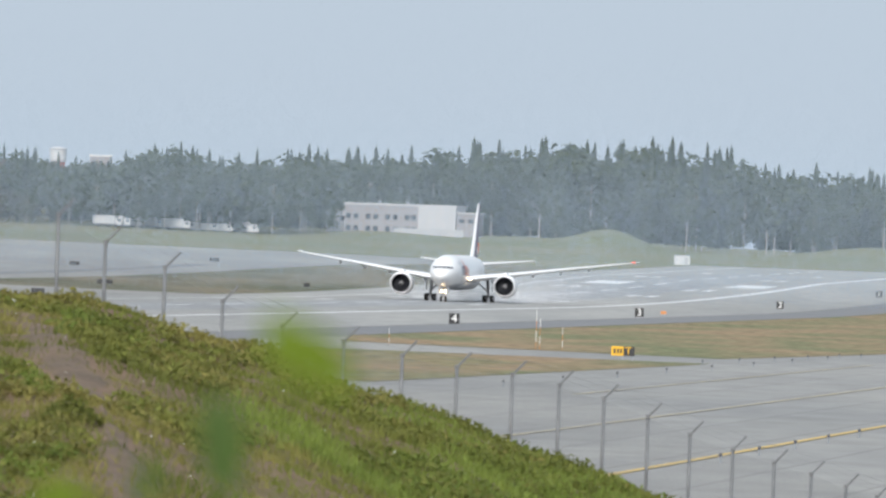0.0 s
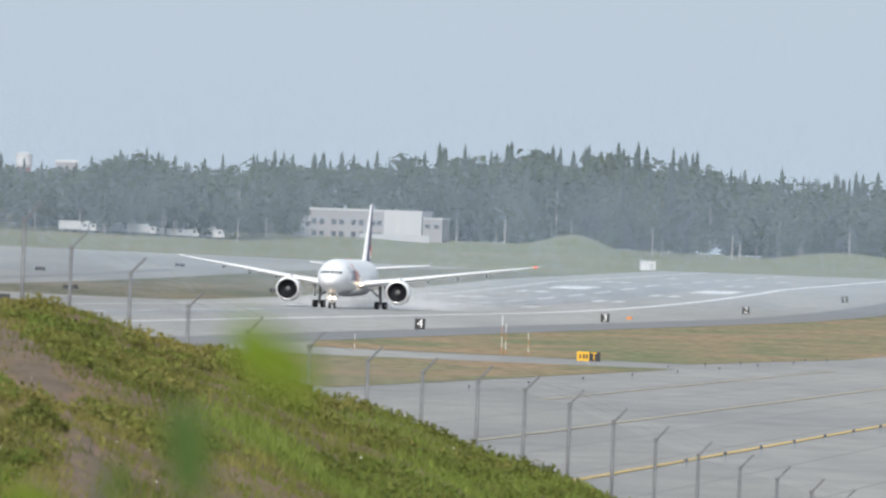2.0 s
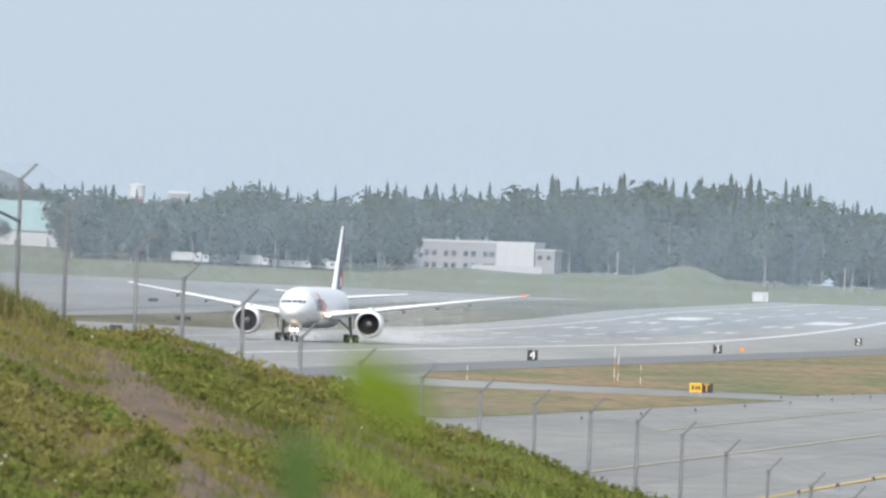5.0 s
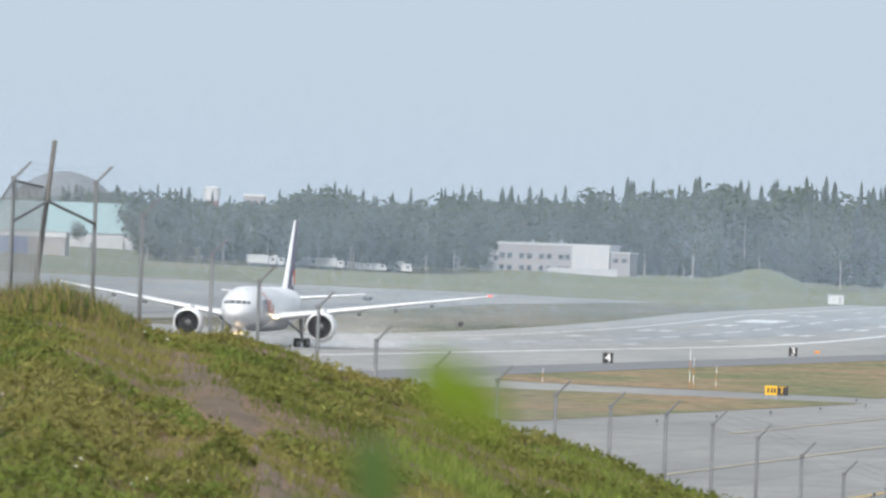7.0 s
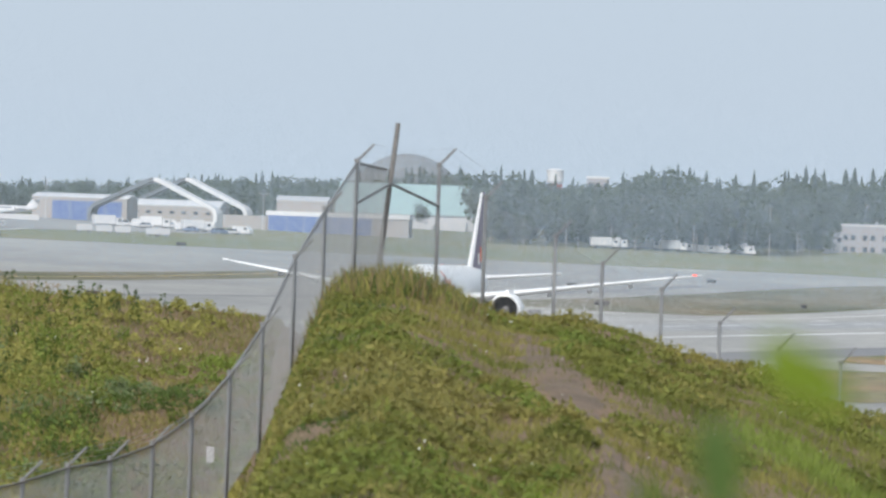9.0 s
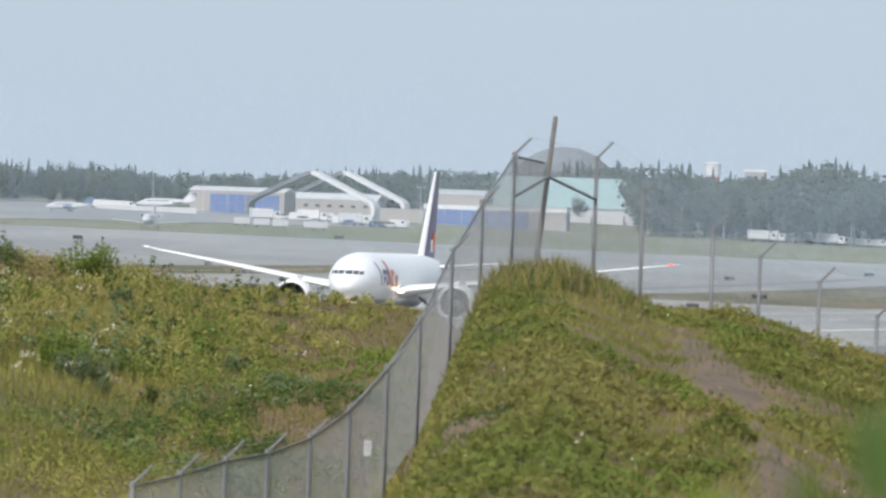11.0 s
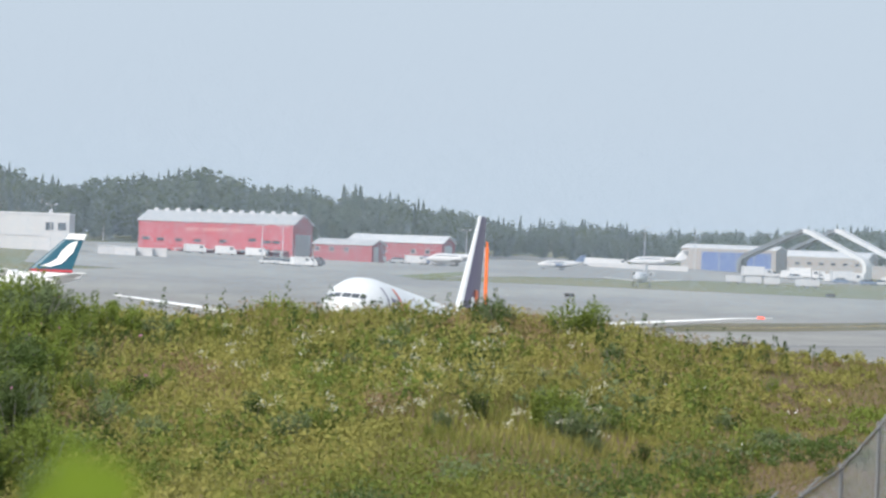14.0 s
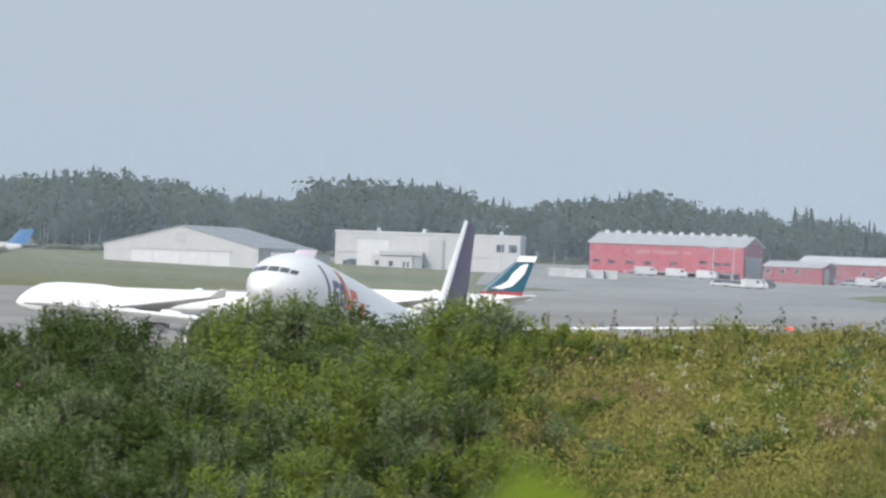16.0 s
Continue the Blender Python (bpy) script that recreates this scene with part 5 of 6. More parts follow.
def mesh_panel(a, b, fa, fb, r, rail):
    """Woven wire between two posts: two families of slanting strands."""
    vs, fs = [], []
    hgt = min(2.15, (a.z - fa.z + b.z - fb.z) / 2)
    run = (Vector((b.x, b.y, 0)) - Vector((a.x, a.y, 0))).length
    pitch = .075
    nrm = Vector((-(b.y - a.y), b.x - a.x, 0)).normalized()

    def at(u, v):
        return Vector((a.x + (b.x - a.x) * u, a.y + (b.y - a.y) * u, a.z + (b.z - a.z) * u - .03 - hgt + v))

    for sgn in (1, -1):
        k = -hgt
        while k < run:
            u0, u1 = k, k + hgt
            v0, v1 = 0.0, hgt
            if u0 < 0:
                v0, u0 = -u0, 0.0
            if u1 > run:
                v1, u1 = hgt - (u1 - run), run
            if u1 - u0 > .05:
                if sgn < 0:
                    p, q = at(1 - u0 / run, v0), at(1 - u1 / run, v1)
                else:
                    p, q = at(u0 / run, v0), at(u1 / run, v1)
                t = (q - p).normalized()
                w = t.cross(nrm).normalized() * r
                i = len(vs)
                vs += [p + w, p - w * .6 + nrm * r, p - w * .6 - nrm * r, q + w, q - w * .6 + nrm * r, q - w * .6 - nrm * r]
                fs += [(i, i + 1, i + 4, i + 3), (i + 1, i + 2, i + 5, i + 4), (i + 2, i, i + 3, i + 5)]
            k += pitch
    raw("wire_mesh", vs, fs, WIRE, fence)
    if rail:
        bm = bmesh.new()
        tube(bm, at(0, hgt), at(1, hgt), .02, .02, 6)
        part("top_rail", bm, GALV, fence)
    for f in (.35, .68, 1.0):
        bm = bmesh.new()
        o = Vector((.30, .10, .32)) * f
        tube(bm, a + o, b + o, .0025, .0025, 4)
        part("barbed_wire", bm, WIRE, fence)


def build_fence():
    corner = polar(-2.97, 203, .0072)
    cfoot = Vector((corner.x, corner.y, land_z(corner.x, corner.y) - .2))
    for knees, step in ((KNEES_R, 2.75), (KNEES_L, -2.8)):
        prev, pf = corner, cfoot
        for i, (pan, el) in enumerate(knees):
            k = polar(pan, 203 + step * (i + 1), el)
            f = post(k)
            mesh_panel(prev, k, pf, f, .0013 if step > 0 else .0030, step < 0)
            prev, pf = k, f
    top, low = polar(-2.916, 203, .0114), polar(-3.01, 203, -.005)
    bm = bmesh.new()
    tube(bm, low, top, .055, .045, 8)
    part("corner_post", bm, WOODPOST, fence, "dark leaning corner post")
    mid = polar(-2.943, 203, .00575)
    for q in (polar(-3.121, 200.2, .0038), polar(-2.689, 205.7, .0038)):
        bm = bmesh.new()
        tube(bm, mid, q, .03, .03, 6)
        part("brace", bm, GALV, fence)
    tagp = polar(-3.857, 190.5, -.02008)
    bm = bmesh.new()
    box(bm, tagp.x - .07, tagp.x + .07, tagp.y - .03, tagp.y - .01, tagp.z - .14, tagp.z + .14, .005)
    part("notice_plate", bm, FABRIC, fence, "small white notice plate")


build_fence()

# orange marker post
m = polar(-5.89, 246, 0)
mz = land_z(m.x, m.y)
marker = thing("marker_post", pose(m.x, m.y, mz), "slim bright orange marker post in the grass", "post")
SAFETY = mat("safety_orange", (0.80, 0.16, 0.03), 0.5, vary=0.08, scale=4)
bm = bmesh.new()
box(bm, -.038, .038, -.03, .03, -.3, 11.1 + .0028 * 246 - mz, .012)
part("shaft", bm, SAFETY, marker)
bm = bmesh.new()
box(bm, -.02, .02, -.02, .02, 11.1 + .0028 * 246 - mz, 11.1 + .0033 * 246 - mz, .005)
part("tip", bm, SAFETY, marker)

# ---- grass, weeds and shrubs ----
GREEN_A = leafy("leaf_green", (0.138, 0.162, 0.034), (0.172, 0.178, 0.042), .32, .5)
GREEN_B = leafy("leaf_yellow_green", (0.230, 0.205, 0.060), (0.185, 0.180, 0.052), .32, .5)
GREEN_C = leafy("leaf_deep_green", (0.058, 0.092, 0.022), (0.080, 0.116, 0.028), .45, .5)
STRAW = leafy("dry_stalks", (0.250, 0.185, 0.105), (0.205, 0.150, 0.085), .4, .5)
SEED = leafy("reddish_seed_heads", (0.27, 0.185, 0.105), (0.225, 0.17, 0.085), .3, .5)
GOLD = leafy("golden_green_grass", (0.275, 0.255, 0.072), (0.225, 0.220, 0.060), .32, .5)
LUSH = leafy("lush_leaf", (0.190, 0.242, 0.048), (0.142, 0.190, 0.038), .32, .5)
WILLOW = leafy("grey_green_leaf", (0.180, 0.225, 0.110), (0.130, 0.175, 0.070), .45, .8)
CREAM = mat("cream_petals", (0.50, 0.49, 0.36), 0.6, vary=0.15, scale=4)
FLOWER = mat("white_petals", (0.75, 0.74, 0.68), 0.6, vary=0.1, scale=4)
FIREWEED = mat("magenta_petals", (0.38, 0.12, 0.26), 0.6, vary=0.2, scale=4)
SOIL = mat("bare_soil", (0.165, 0.112, 0.074), 0.95, col2=(0.120, 0.086, 0.056), vary=0.25, scale=1.2, fine=9, bump=0.8)

rs = np.random.RandomState(3)


def waves(x, y, k, seed):
    """Smooth patches between -1 and 1."""
    r = np.random.RandomState(seed)
    z = np.zeros_like(x)
    for i in range(7):
        a, f, ph = r.uniform(0, 6.28), k * r.uniform(.5, 2.2), r.uniform(0, 6.28)
        z += np.sin((x * np.cos(a) + y * np.sin(a) * .35) * f + ph)
    return z / 3.2


def scatter(n, az0, az1, d0, d1):
    az, d = rs.uniform(az0, az1, n), np.sqrt(rs.uniform(d0 ** 2, d1 ** 2, n))
    return d * np.sin(np.radians(az)), d * np.cos(np.radians(az)), az, d


def blades(name, x, y, hgt, wid, material, label, lean=.35):
    """Grass blades, one slender bent triangle pair each."""
    n = len(x)
    z = land(x, y) - .03
    a, b = rs.uniform(0, 6.283, n), rs.uniform(0, 6.283, n)
    w = wid * rs.uniform(.6, 1.3, n)
    l = hgt * lean * rs.uniform(.2, 1.4, n)
    dx, dy = np.cos(a) * w, np.sin(a) * w
    lx, ly = np.cos(b) * l, np.sin(b) * l
    P = np.stack([np.stack([x - dx, y - dy, z], 1), np.stack([x + dx, y + dy, z], 1), np.stack([x + dx * .7 + lx * .4, y + dy * .7 + ly * .4, z + hgt * .6], 1),
                  np.stack([x - dx * .7 + lx * .4, y - dy * .7 + ly * .4, z + hgt * .6], 1), np.stack([x + lx, y + ly, z + hgt], 1)], 1).reshape(-1, 3)
    i = np.arange(n) * 5
    F = np.concatenate([np.stack([i, i + 1, i + 2], 1), np.stack([i, i + 2, i + 3], 1), np.stack([i + 3, i + 2, i + 4], 1)]).tolist()
    ob = raw(name, P.tolist(), F, material)
    return tagged(ob, label, "grass", kind="stuff")


def leaf_cloud(name, cx, cy, cz, size, material, label, flat=.5, category="weeds"):
    """Loose four-cornered leaves at the given places."""
    n = len(cx)
    N = np.stack([rs.normal(0, 1, n), rs.normal(0, 1, n) - .3, rs.normal(0, 1, n) * 1 + flat], 1)
    N /= np.linalg.norm(N, axis=1)[:, None]
    T = np.cross(N, rs.normal(0, 1, (n, 3)))
    T /= np.linalg.norm(T, axis=1)[:, None] + 1e-9
    B = np.cross(N, T)
    s = (size * rs.uniform(.6, 1.35, n))[:, None]
    C = np.stack([cx, cy, cz], 1)
    P = np.stack([C - T * s, C + B * s * .42, C + T * s * 1.1, C - B * s * .42], 1).reshape(-1, 3)
    F = (np.arange(n)[:, None] * 4 + np.arange(4)[None]).tolist()
    ob = raw(name, P.tolist(), F, material)
    return tagged(ob, label, category, kind="stuff")


def bare(x, y):
    """1 on the worn streak of soil that runs down the mound, 0 off it."""
    az, d = np.degrees(np.arctan2(x, y)), np.hypot(x, y)
    mid = np.interp(d, [126, 130, 136, 141, 146, 152, 160, 168, 174], [-1.62, -1.66, -1.68, -1.75, -1.80, -1.90, -2.04, -2.14, -2.20])
    w = np.interp(d, [126, 130, 136, 141, 146, 152, 160, 168, 174], [.03, .17, .15, .012, .03, .19, .21, .13, .04]) * (1 + .4 * waves(x, y, 2.0, 9))
    u = np.abs(az - mid) / w
    return np.where((d > 126) & (d < 175), np.clip(1.55 - u, 0, 1), 0)


def soil_patch():
    vs, fs = [], []
    ds = np.linspace(126, 175, 80)
    us = np.linspace(-1.3, 1.3, 12)
    for d in ds:
        mid = float(np.interp(d, [126, 130, 136, 141, 146, 152, 160, 168, 174], [-1.62, -1.66, -1.68, -1.75, -1.80, -1.90, -2.04, -2.14, -2.20]))
        w = float(np.interp(d, [126, 130, 136, 141, 146, 152, 160, 168, 174], [.03, .17, .15, .012, .03, .19, .21, .13, .04]))
        for u in us:
            a = radians(mid + u * w)
            x, y = d * math.sin(a), d * math.cos(a)
            vs.append((x, y, land_z(x, y) + .03 - .06 * u * u))
    k = len(us)
    for i in range(len(ds) - 1):
        for j in range(k - 1):
            fs.append((i * k + j, i * k + j + 1, (i + 1) * k + j + 1, (i + 1) * k + j))
    ob = raw("ground_soil", vs, fs, SOIL, shade=True)
    tagged(ob, "worn reddish-brown bare soil on the mound", "soil", kind="structure")


soil_patch()


def keep(mask, *arrs):
    return [a[mask] for a in arrs]


def on_mound(x, y):
    edge = -11.2 + (184.7 - np.minimum(y, 240)) * 0.045
    return x > edge - .9


def grow_mound():
    x, y, az, d = scatter(150000, -3.9, 1.9, 110, 192)
    ok = on_mound(x, y) & (rs.uniform(0, 1, len(x)) > bare(x, y) * .8)
    ok &= rs.uniform(0, 1, len(x)) > .55 * smooth(.25, .7, waves(x, y, .7, 6)) * smooth(-.6, -1.3, az)
    x, y, az = keep(ok, x, y, az)
    v = waves(x, y, .8, 1) + rs.normal(0, .26, len(x)) + .55 * smooth(-1.3, .1, az) - .12
    q = waves(x, y, .45, 2)
    g = np.clip(.11 + .05 * q + .04 * v, .05, .26) * rs.uniform(.5, 1.4, len(x))
    # grass on this flank takes a darker green, standing in for shade
    flank = az + .16 * waves(x, y, 1.2, 18) + rs.normal(0, .06, len(x)) < -2.92
    fresh = (az + .3 * waves(x, y, .9, 19) > -1.0) & (v < .3) & ~flank
    for mask, m, lab in ((fresh, GREEN_A, "green grass on the mound's lower side"), ((v > -1.0) & (v < .3) & ~flank & ~fresh, GREEN_B, "short yellow-green grass on the mound"), ((v <= .1) & flank, GREEN_C, "short dark green grass on the mound"),
                         (((v >= .3) & (az < -1.1)) | ((v > .1) & flank), GREEN_A, "fresh green grass on the mound"), ((v >= .3) & (az >= -1.1), LUSH, "bright green grass on the mound's flank"), ((v <= -1.0) & ~flank & ~fresh, STRAW, "dry straw-coloured grass on the mound")):
        a, b, h = keep(mask, x, y, g)
        blades("grass", a, b, h * 1.15, .012, m, lab, .6)
    # mats of low broad-leaved weeds with gaps between them
    cx, cy, caz, _ = scatter(6200, -3.9, 1.9, 112, 190)
    ok = on_mound(cx, cy) & (waves(cx, cy, .75, 4) + .4 * waves(cx, cy, 1.9, 14) + .25 * smooth(-1.0, .4, caz) > .0) & (bare(cx, cy) < .3)
    cx, cy, caz = keep(ok, cx, cy, caz)
    rep = 34
    X, Y = np.repeat(cx, rep), np.repeat(cy, rep)
    R = np.repeat(rs.uniform(.12, .42, len(cx)) * (1 + .3 * waves(cx, cy, .5, 15)), rep)
    a, r = rs.uniform(0, 6.283, len(X)), np.sqrt(rs.uniform(0, 1, len(X)))
    lx, ly = X + np.cos(a) * r * R, Y + np.sin(a) * r * R
    lz = land(lx, ly) + R * .62 * np.sqrt(np.maximum(0, 1 - r * r)) * rs.uniform(.5, 1.1, len(X)) + .02
    pick = np.repeat(np.clip(.5 + .45 * waves(cx, cy, .6, 16) + rs.normal(0, .14, len(cx)) + .22 * smooth(-1.4, -.6, caz), 0, 1), rep)
    for mask, m, lab in ((pick < .42, GREEN_B, "low yellow-green weeds on the mound"), ((pick >= .42) & (pick < .62), GREEN_A, "low green broad-leaved weeds"), ((pick >= .62) & (pick < .93), GREEN_A, "low fresh green weeds"), (pick >= .93, LUSH, "low bright green weeds")):
        leaf_cloud("weeds", *keep(mask, lx, ly, lz), .054, m, lab, .9)
    # one larger light green cushion beside the soil
    for pan, dist, wide, m in ((-2.26, 151, .5, GREEN_A), (-2.31, 153, .45, GREEN_B), (-2.2, 149, .4, LUSH), (-1.95, 139, .4, GREEN_A)):
        c = polar(pan, dist)
        n = 420
        a, r = rs.uniform(0, 6.283, n), np.sqrt(rs.uniform(0, 1, n)) * wide
        lx, ly = c.x + np.cos(a) * r, c.y + np.sin(a) * r * 1.6
        leaf_cloud("weeds", lx, ly, land(lx, ly) + .26 * (1 - (r / wide) ** 2) * rs.uniform(.3, 1.1, n) + .04, .05, m, "leafy green cushion of weeds on the mound", .9)
    fx, fy, _, _ = scatter(170, -3.6, 1.9, 112, 186)
    ok = on_mound(fx, fy)
    fx, fy = keep(ok, fx, fy)
    leaf_cloud("flowers", fx, fy, land(fx, fy) + .16, .02, FLOWER, "tiny white flowers in the grass", 1.5, "flowers")
    # rank grass along the mound's top by the corner and down its flank
    x, y, az, d = scatter(17000, -3.75, -2.35, 176, 199)
    ok = (rs.uniform(0, 1, len(x)) < np.clip(1.2 - np.abs(az + 2.95) / .55, .05, 1))
    x, y = keep(ok, x, y)
    h = rs.uniform(.18, .78, len(x)) * (.7 + .35 * waves(x, y, 1.3, 8)) * (1 - .45 * smooth(-2.9, -2.4, az[ok]))
    for lo, hi, m in ((0, .3, GREEN_C), (.3, .72, GREEN_B), (.72, 1.01, STRAW)):
        u = rs.uniform(0, 1, len(x))
        mask = (u >= lo) & (u < hi)
        blades("tall_grass", x[mask], y[mask], np.maximum(.12, h[mask]), .014, m, "rank tall grass at the fence corner")


grow_mound()


def grow_bank():
    x, y, az, d = scatter(190000, -11.6, -3.3, 176, 246)
    ok = ~on_mound(x, y)
    x, y, az, d = keep(ok, x, y, az, d)
    v = waves(x, y, .8, 21) + rs.normal(0, .4, len(x))
    tall = np.clip(.30 + .10 * waves(x, y, .5, 22) + .12 * smooth(-6.5, -9.5, az), .12, .7)
    tall = np.where(d < 196, tall * .5, tall)
    h = tall * rs.uniform(.45, 1.25, len(x)) * (1 - .6 * smooth(-4.75, -4.3, az))
    dryness = smooth(-5.2, -4.2, az) * 1.2 - 1.0
    # dark green share rises far left, painting in shade among tall shrubs
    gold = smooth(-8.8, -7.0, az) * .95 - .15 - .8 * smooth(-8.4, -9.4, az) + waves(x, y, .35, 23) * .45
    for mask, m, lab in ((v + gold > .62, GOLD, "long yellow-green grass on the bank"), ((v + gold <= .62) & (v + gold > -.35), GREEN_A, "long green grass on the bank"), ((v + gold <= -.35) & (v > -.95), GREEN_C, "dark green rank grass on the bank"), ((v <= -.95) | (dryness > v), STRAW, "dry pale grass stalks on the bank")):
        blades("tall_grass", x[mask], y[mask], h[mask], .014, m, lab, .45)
    # reddish seed heads
    sx, sy, _, _ = scatter(15000, -8.9, -3.6, 198, 241)
    ok = ~on_mound(sx, sy) & (waves(sx, sy, .6, 31) + .5 * smooth(222, 236, np.hypot(sx, sy)) > .2)
    sx, sy = keep(ok, sx, sy)
    leaf_cloud("seed_heads", sx, sy, land(sx, sy) + rs.uniform(.25, .5, len(sx)) * (1 - .6 * smooth(-4.75, -4.3, np.degrees(np.arctan2(sx, sy)))), .036, SEED, "reddish grass seed heads", -.2)
    # leafy weeds
    cx, cy, caz, cd = scatter(5200, -11.6, -3.5, 200, 242)
    ok = ~on_mound(cx, cy) & (caz < -4.5) & (waves(cx, cy, .6, 25) + .35 * waves(cx, cy, 1.6, 27) - .35 * smooth(222, 232, cd) * (1 - smooth(-6.5, -6.1, caz) * smooth(-5.1, -5.4, caz)) + .6 * smooth(-7.5, -9.5, caz) > .1)
    cx, cy, caz, cd = keep(ok, cx, cy, caz, cd)
    rep = 34
    X, Y = np.repeat(cx, rep), np.repeat(cy, rep)
    H = np.repeat(rs.uniform(.25, .62, len(cx)) * (1 + .25 * smooth(-7.5, -10, caz)) * (1 - .35 * smooth(222, 234, cd) * smooth(-9, -8, caz) * (1 - smooth(-6.5, -6.1, caz) * smooth(-5.1, -5.4, caz))), rep)
    t = rs.uniform(.15, 1, len(X))
    r = .22 * (1.15 - t) * rs.uniform(.3, 1.2, len(X)) + .03
    a = rs.uniform(0, 6.283, len(X))
    lx, ly = X + np.cos(a) * r, Y + np.sin(a) * r
    lz = land(lx, ly) + H * t
    pick = np.clip(.42 + .42 * waves(cx, cy, .7, 28) + rs.normal(0, .08, len(cx)), 0, 1)
    pick = np.repeat(np.where(caz < -8.6, .46 + .24 * pick, pick), rep)
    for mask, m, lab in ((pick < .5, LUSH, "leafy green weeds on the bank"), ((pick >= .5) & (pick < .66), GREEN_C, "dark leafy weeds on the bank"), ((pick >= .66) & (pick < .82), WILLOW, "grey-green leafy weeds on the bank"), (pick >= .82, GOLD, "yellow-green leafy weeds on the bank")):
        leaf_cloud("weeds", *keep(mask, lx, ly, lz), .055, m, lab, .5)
    # soft rounded clumps of mixed herbs
    cx, cy, caz, cd = scatter(2700, -9.6, -3.6, 190, 236)
    ok = ~on_mound(cx, cy) & (waves(cx, cy, .5, 33) > -.35)
    cx, cy, caz, cd = keep(ok, cx, cy, caz, cd)
    rep = 60
    X, Y = np.repeat(cx, rep), np.repeat(cy, rep)
    size = rs.uniform(.22, .62, len(cx)) * (1 - .5 * smooth(-4.9, -4.3, caz)) * (1 - .25 * smooth(224, 234, cd))
    R = np.repeat(size, rep)
    a, r = rs.uniform(0, 6.283, len(X)), np.sqrt(rs.uniform(0, 1, len(X)))
    lx, ly = X + np.cos(a) * r * R, Y + np.sin(a) * r * R * 1.3
    lz = land(lx, ly) + R * 1.15 * np.sqrt(np.maximum(0, 1 - r * r)) * rs.uniform(.35, 1.1, len(X)) + .03
    tone = waves(cx, cy, .42, 34) + .5 * waves(cx, cy, 1.1, 35) + rs.normal(0, .12, len(cx)) + .9 * smooth(-7.6, -8.8, caz)
    tone = np.repeat(tone, rep)
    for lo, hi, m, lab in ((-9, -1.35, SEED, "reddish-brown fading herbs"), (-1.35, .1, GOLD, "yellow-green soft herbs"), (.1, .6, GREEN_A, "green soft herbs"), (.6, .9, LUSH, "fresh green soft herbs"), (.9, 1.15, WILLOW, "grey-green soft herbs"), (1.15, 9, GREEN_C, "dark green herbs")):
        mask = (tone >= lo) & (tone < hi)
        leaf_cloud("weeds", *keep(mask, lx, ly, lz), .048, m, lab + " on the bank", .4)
    # lone upright stalks along the crest
    cx, cy, caz, _ = scatter(240, -9.5, -4.1, 226, 237)
    rep = 30
    X, Y = np.repeat(cx, rep), np.repeat(cy, rep)
    H = np.repeat(rs.uniform(.35, .95, len(cx)) * (1 - .35 * smooth(-5.2, -4.4, caz)), rep)
    t = rs.uniform(.1, 1, len(X))
    r, a = .10 * (1.15 - t) + .015, rs.uniform(0, 6.283, len(X))
    lx, ly = X + np.cos(a) * r, Y + np.sin(a) * r
    leaf_cloud("weeds", lx, ly, land(X, Y) + H * t, .045, GREEN_C, "dark upright weed stalks on the bank's crest", -.3)
    # cream flower heads
    cx, cy, _, _ = scatter(70, -7.4, -5.2, 208, 230)
    rep = 22
    X, Y = np.repeat(cx, rep), np.repeat(cy, rep)
    lx, ly = X + rs.normal(0, .10, len(X)), Y + rs.normal(0, .12, len(X))
    leaf_cloud("flowers", lx, ly, land(lx, ly) + np.repeat(rs.uniform(.4, .6, len(cx)), rep) + rs.normal(0, .05, len(X)), .028, CREAM, "cream-white flower heads on the bank", .8, "flowers")
    fx, fy, _, _ = scatter(380, -11.5, -4, 202, 240)
    fx, fy = keep(~on_mound(fx, fy) & (waves(fx, fy, .8, 26) > .2), fx, fy)
    leaf_cloud("flowers", fx, fy, land(fx, fy) + rs.uniform(.3, .55, len(fx)), .03, FLOWER, "small white flowers on the bank", .8, "flowers")
    fx, fy, _, _ = scatter(90, -11.5, -7.5, 205, 240)
    leaf_cloud("flowers", fx, fy, land(fx, fy) + rs.uniform(.5, .85, len(fx)), .045, FIREWEED, "magenta fireweed blossoms", .3, "flowers")


grow_bank()


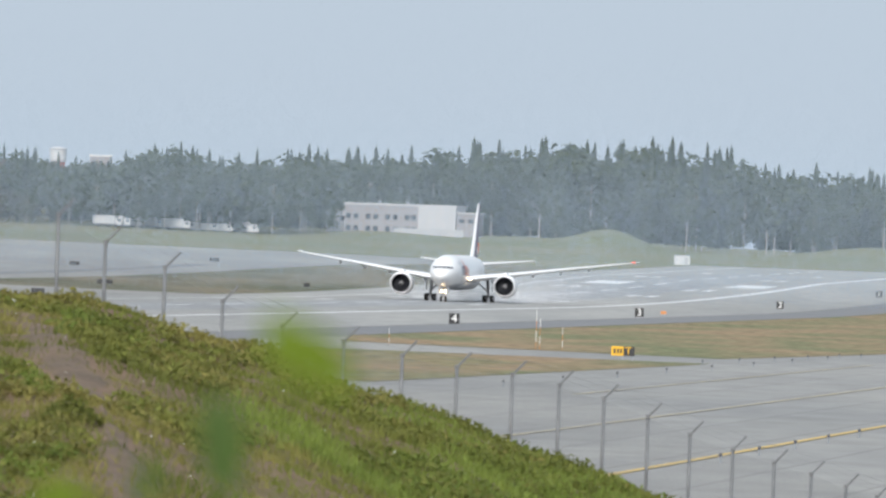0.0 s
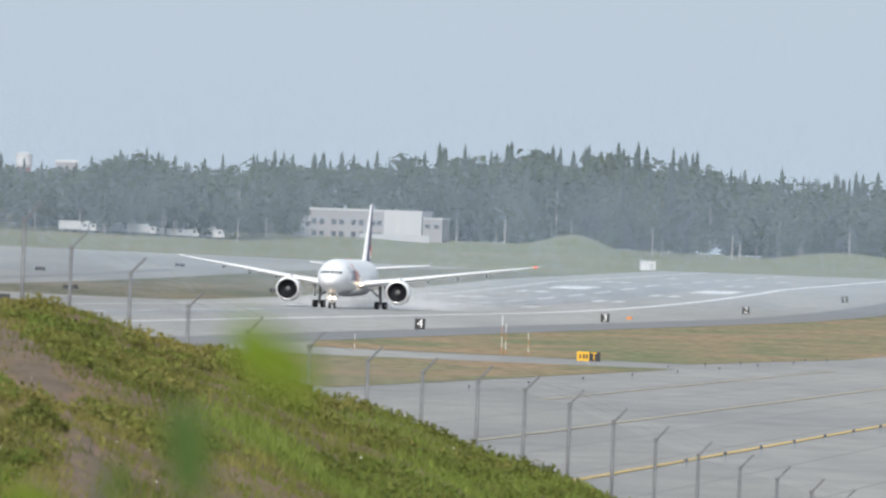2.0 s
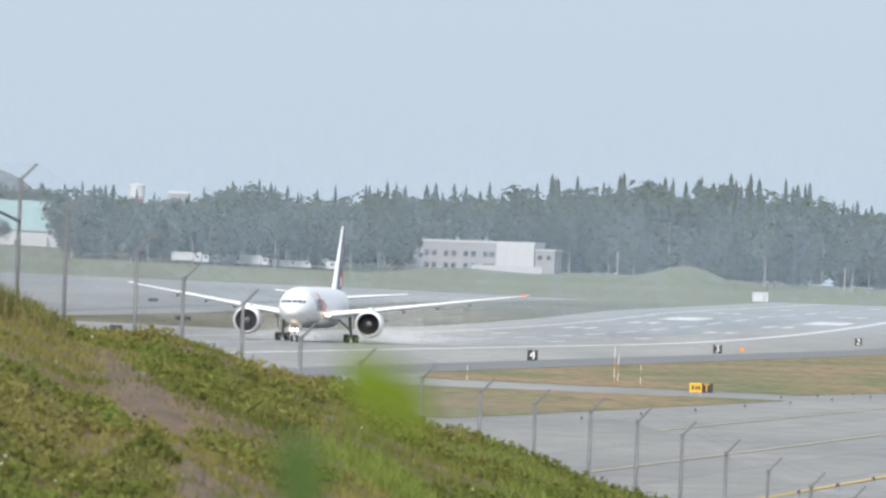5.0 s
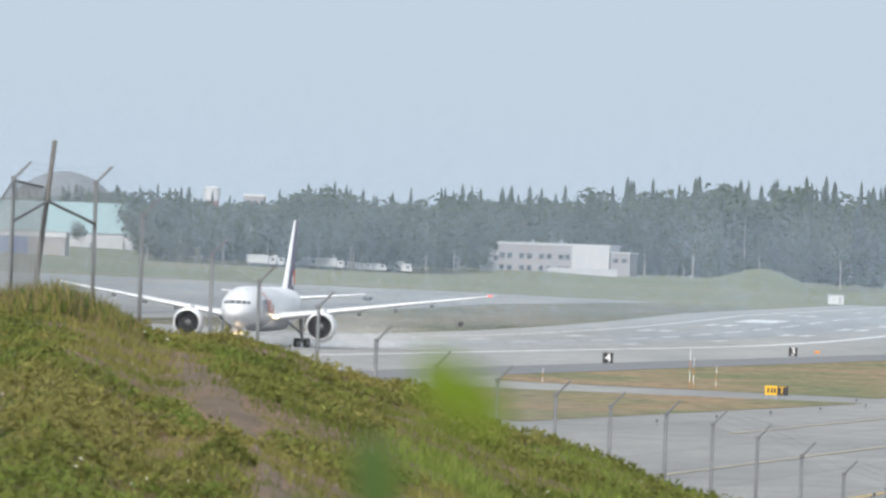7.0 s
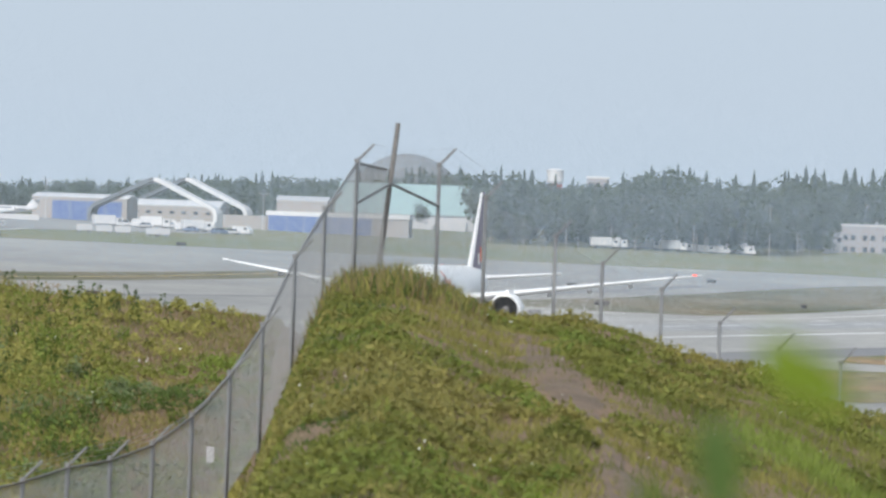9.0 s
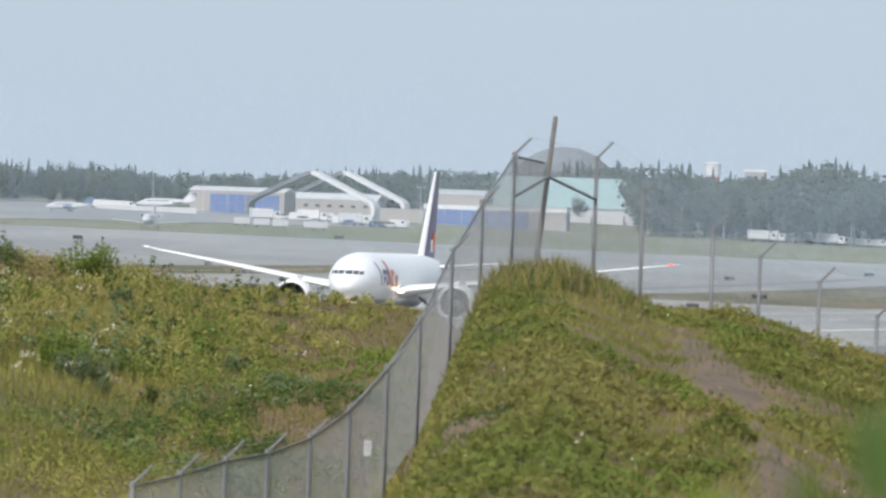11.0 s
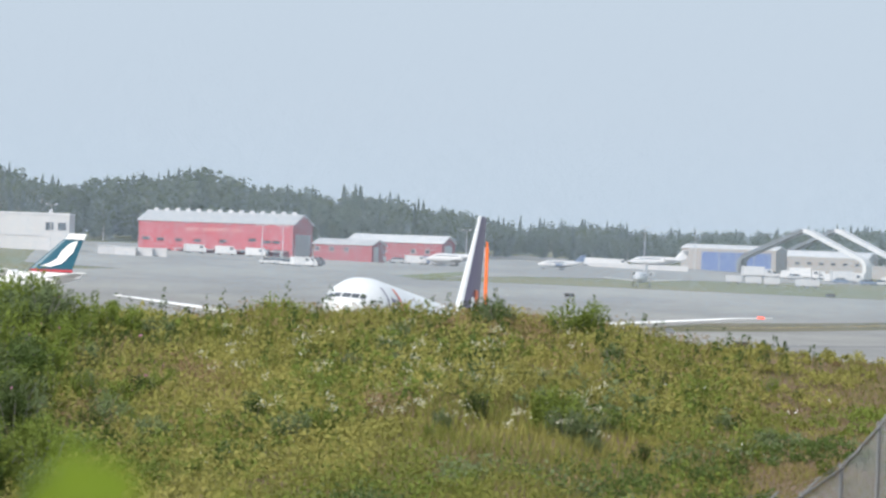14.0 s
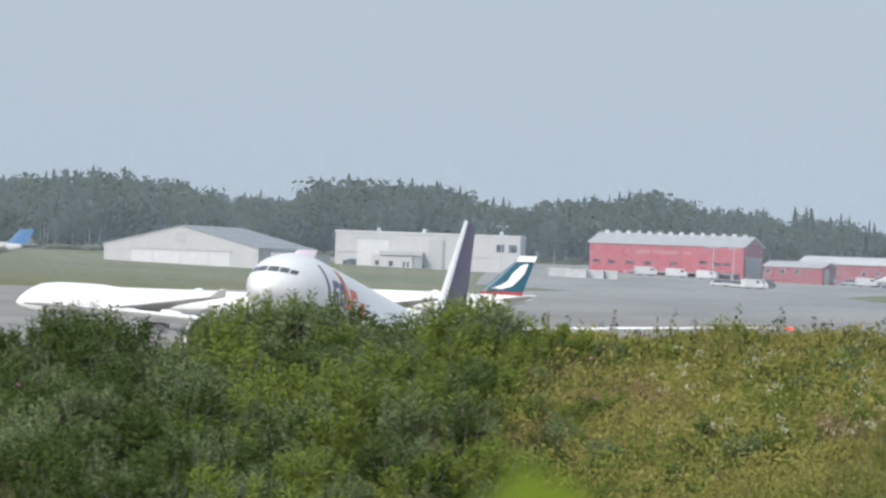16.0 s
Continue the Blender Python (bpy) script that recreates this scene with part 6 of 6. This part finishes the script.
def bush_mesh(seed, leaf, n, material):
    """Upright leafy shoots from one root, each with narrow leaves that point up and outwards."""
    r = np.random.RandomState(seed)
    stems = 19
    vs, fs = [], []
    for k in range(stems):
        a, foot, lean = r.uniform(0, 6.283), r.uniform(.03, .34), r.uniform(.02, .22)
        c, q = math.cos(a), math.sin(a)
        top = r.uniform(.55, 1.12) * (1.1 - .6 * foot)
        bend = r.normal(0, .05, 2)
        for i in range(n // stems):
            t = r.uniform(.08, 1.0) ** .8
            at = Vector((c * (foot + lean * t) + bend[0] * t * t, q * (foot + lean * t) + bend[1] * t * t, top * t))
            b = r.uniform(0, 6.283)
            up = r.uniform(.25, 1.1)
            tip = Vector((math.cos(b), math.sin(b), up)).normalized()
            side = tip.cross(Vector((r.normal(), r.normal(), r.normal()))).normalized()
            s = leaf * r.uniform(.6, 1.25) * (1.15 - .5 * t)
            at = at + tip * leaf * .4
            j = len(vs)
            vs += [at, at + tip * s * .9 + side * s * .30, at + tip * s * 2.1, at + tip * s * .9 - side * s * .30]
            fs.append((j, j + 1, j + 2, j + 3))
    me = bpy.data.meshes.new("foliage")
    me.from_pydata([tuple(v) for v in vs], [], fs)
    me.materials.append(material)
    bm = bmesh.new()
    for k in range(7):
        a = k * .9
        tube(bm, (0, 0, -.1), (math.cos(a) * .3, math.sin(a) * .3, .75), .012, .005, 5)
    sm = bpy.data.meshes.new("branch")
    bm.to_mesh(sm)
    bm.free()
    sm.materials.append(WOODPOST)
    return me, sm


def bushes():
    kinds = [(bush_mesh(40 + i, .062, 1900, m), lab) for i, (m, lab) in enumerate(((GREEN_C, "dark green leafy shrub in the rank grass"), (WILLOW, "grey-green willow shrub in the rank grass"), (LUSH, "fresh green leafy shrub in the rank grass"), (GREEN_C, "dark green leafy shrub in the rank grass")))]
    rb = random.Random(8)
    spots = [(-5.86, 234, .72), (-5.82, 233.5, .62), (-5.39, 233, .95), (-5.43, 232.5, .8), (-6.35, 229, .65), (-6.42, 228, .55), (-5.51, 213, .95), (-5.44, 212.5, .85), (-5.2, 228, .5), (-5.05, 215, .5), (-4.95, 231, .45), (-6.2, 233, .4), (-4.35, 226, .4), (-6.6, 222, .5), (-7.3, 230, .5), (-7.6, 218, .55), (-5.9, 213, .6), (-6.1, 211, .5), (-8.0, 233, .85), (-5.45, 211, .7), (-5.33, 212, .65), (-5.55, 213, .6), (-4.75, 222, .55), (-4.9, 224, .45), (-6.9, 209, .7), (-6.75, 210, .6), (-7.1, 212, .6), (-6.4, 226, .5)]
    for i in range(260):
        pan = rb.uniform(-11.6, -8.2)
        spots.append((pan, rb.uniform(194, 236), rb.uniform(.75, 1.35)))
    for i in range(40):
        spots.append((rb.uniform(-8.2, -7.6), rb.uniform(205, 234), rb.uniform(.4, .8)))
    for i in range(26):
        spots.append((rb.uniform(-7.8, -4.0), rb.uniform(206, 234), rb.uniform(.28, .5)))
    for pan, d, hgt in spots:
        p = polar(pan, d)
        (me, sm), lab = kinds[rb.choice((0, 1, 3, 1, 0) if pan < -9.9 else (1, 2, 1, 0, 2, 1)) if pan < -8.9 else rb.choice((1, 2, 2, 0, 2, 1))]
        root = new("shrub")
        tagged(root, lab, "shrub", "shrubs on the bank")
        for nm, dat in (("foliage", me), ("branch", sm)):
            o = new(nm, dat)
            o.parent = root
        w = hgt * rb.uniform(1.0, 1.5)
        root.location, root.rotation_euler, root.scale = (p.x, p.y, land_z(p.x, p.y) - .02), (0, 0, rb.uniform(0, 6.28)), (w, w, hgt)


bushes()


def near_weed(pan, el, d, material, leaves, label):
    """A tall weed right before the lens, out of focus."""
    k = 1.35
    tip = polar(pan, d * k, el)
    z0 = land_z(tip.x, tip.y)
    root = thing("tall_weed", pose(tip.x, tip.y, z0), label, "weed", "weeds before the lens")
    hgt = tip.z - z0
    bm = bmesh.new()
    tube(bm, (.01, 0, -.05), (0, 0, hgt - .01), .0022 * k, .001 * k, 6)
    part("stem", bm, material, root)
    for dx, dz, s, tilt in leaves:
        dx, dz, s = dx * k, dz * k, s * k
        bm = bmesh.new()
        pts = [(0, 0), (.28, .22), (.6, .26), (.85, .15), (1.0, 0), (.85, -.15), (.6, -.26), (.28, -.22)]
        vs = [bm.verts.new((u * s, -.12 * s * math.sin(u * 3.14), v * s)) for u, v in pts]
        f = bm.faces.new(vs)
        ex = bmesh.ops.extrude_face_region(bm, geom=[f])
        bmesh.ops.translate(bm, vec=(0, .0006, 0), verts=[v for v in ex["geom"] if isinstance(v, bmesh.types.BMVert)])
        bmesh.ops.recalc_face_normals(bm, faces=bm.faces)
        o = part("leaf", bm, material, root)
        o.matrix_basis = pose(dx, 0, hgt + dz, 0, tilt, 0)


BRIGHT = leafy("bright_young_leaf", (0.195, 0.285, 0.022), (0.165, 0.25, 0.022), .1, 5, .45)
MIDLEAF = leafy("shaded_leaf", (0.085, 0.145, 0.03), (0.07, 0.125, 0.03), .1, 5, .35)
near_weed(-.80, -.0058, 7, BRIGHT, ((-.014, -.006, .040, 62), (-.006, -.014, .046, 48), (-.016, -.016, .044, 55), (.006, -.030, .046, 40), (-.008, -.010, .024, 100), (0, -.012, .038, 52), (.008, -.02, .036, 38), (-.008, -.02, .028, 70), (.018, -.03, .034, 42), (.0, -.024, .034, 60)), "bright green out-of-focus weed close to the lens")
near_weed(-1.11, -.0152, 8, MIDLEAF, ((-.012, .002, .05, 88), (-.006, -.006, .052, 75), (-.002, -.02, .05, 100), (-.008, .006, .046, 80), (.0, -.016, .046, 110), (-.01, -.028, .05, 70), (.004, -.01, .04, 95)), "green out-of-focus weed close to the lens")
near_weed(-1.93, -.0236, 8, BRIGHT, ((-.03, 0, .05, 20), (0, -.008, .045, 140), (-.015, -.018, .05, 70)), "bright green out-of-focus weed close to the lens")
near_weed(-1.50, -.0206, 8, MIDLEAF, ((-.006, 0, .032, 80), (0, -.014, .034, 110)), "green out-of-focus weed close to the lens")
near_weed(-7.97, -.0160, 8, BRIGHT, ((-.02, -.004, .06, 72), (.0, -.014, .055, 45), (-.02, -.022, .058, 115), (.006, -.034, .06, 80), (-.022, -.042, .066, 60)), "bright green out-of-focus weed close to the lens")
near_weed(-7.12, -.0212, 8, BRIGHT, ((-.02, 0, .042, 60), (0, -.01, .042, 110)), "yellow-green out-of-focus weed close to the lens")

motions()
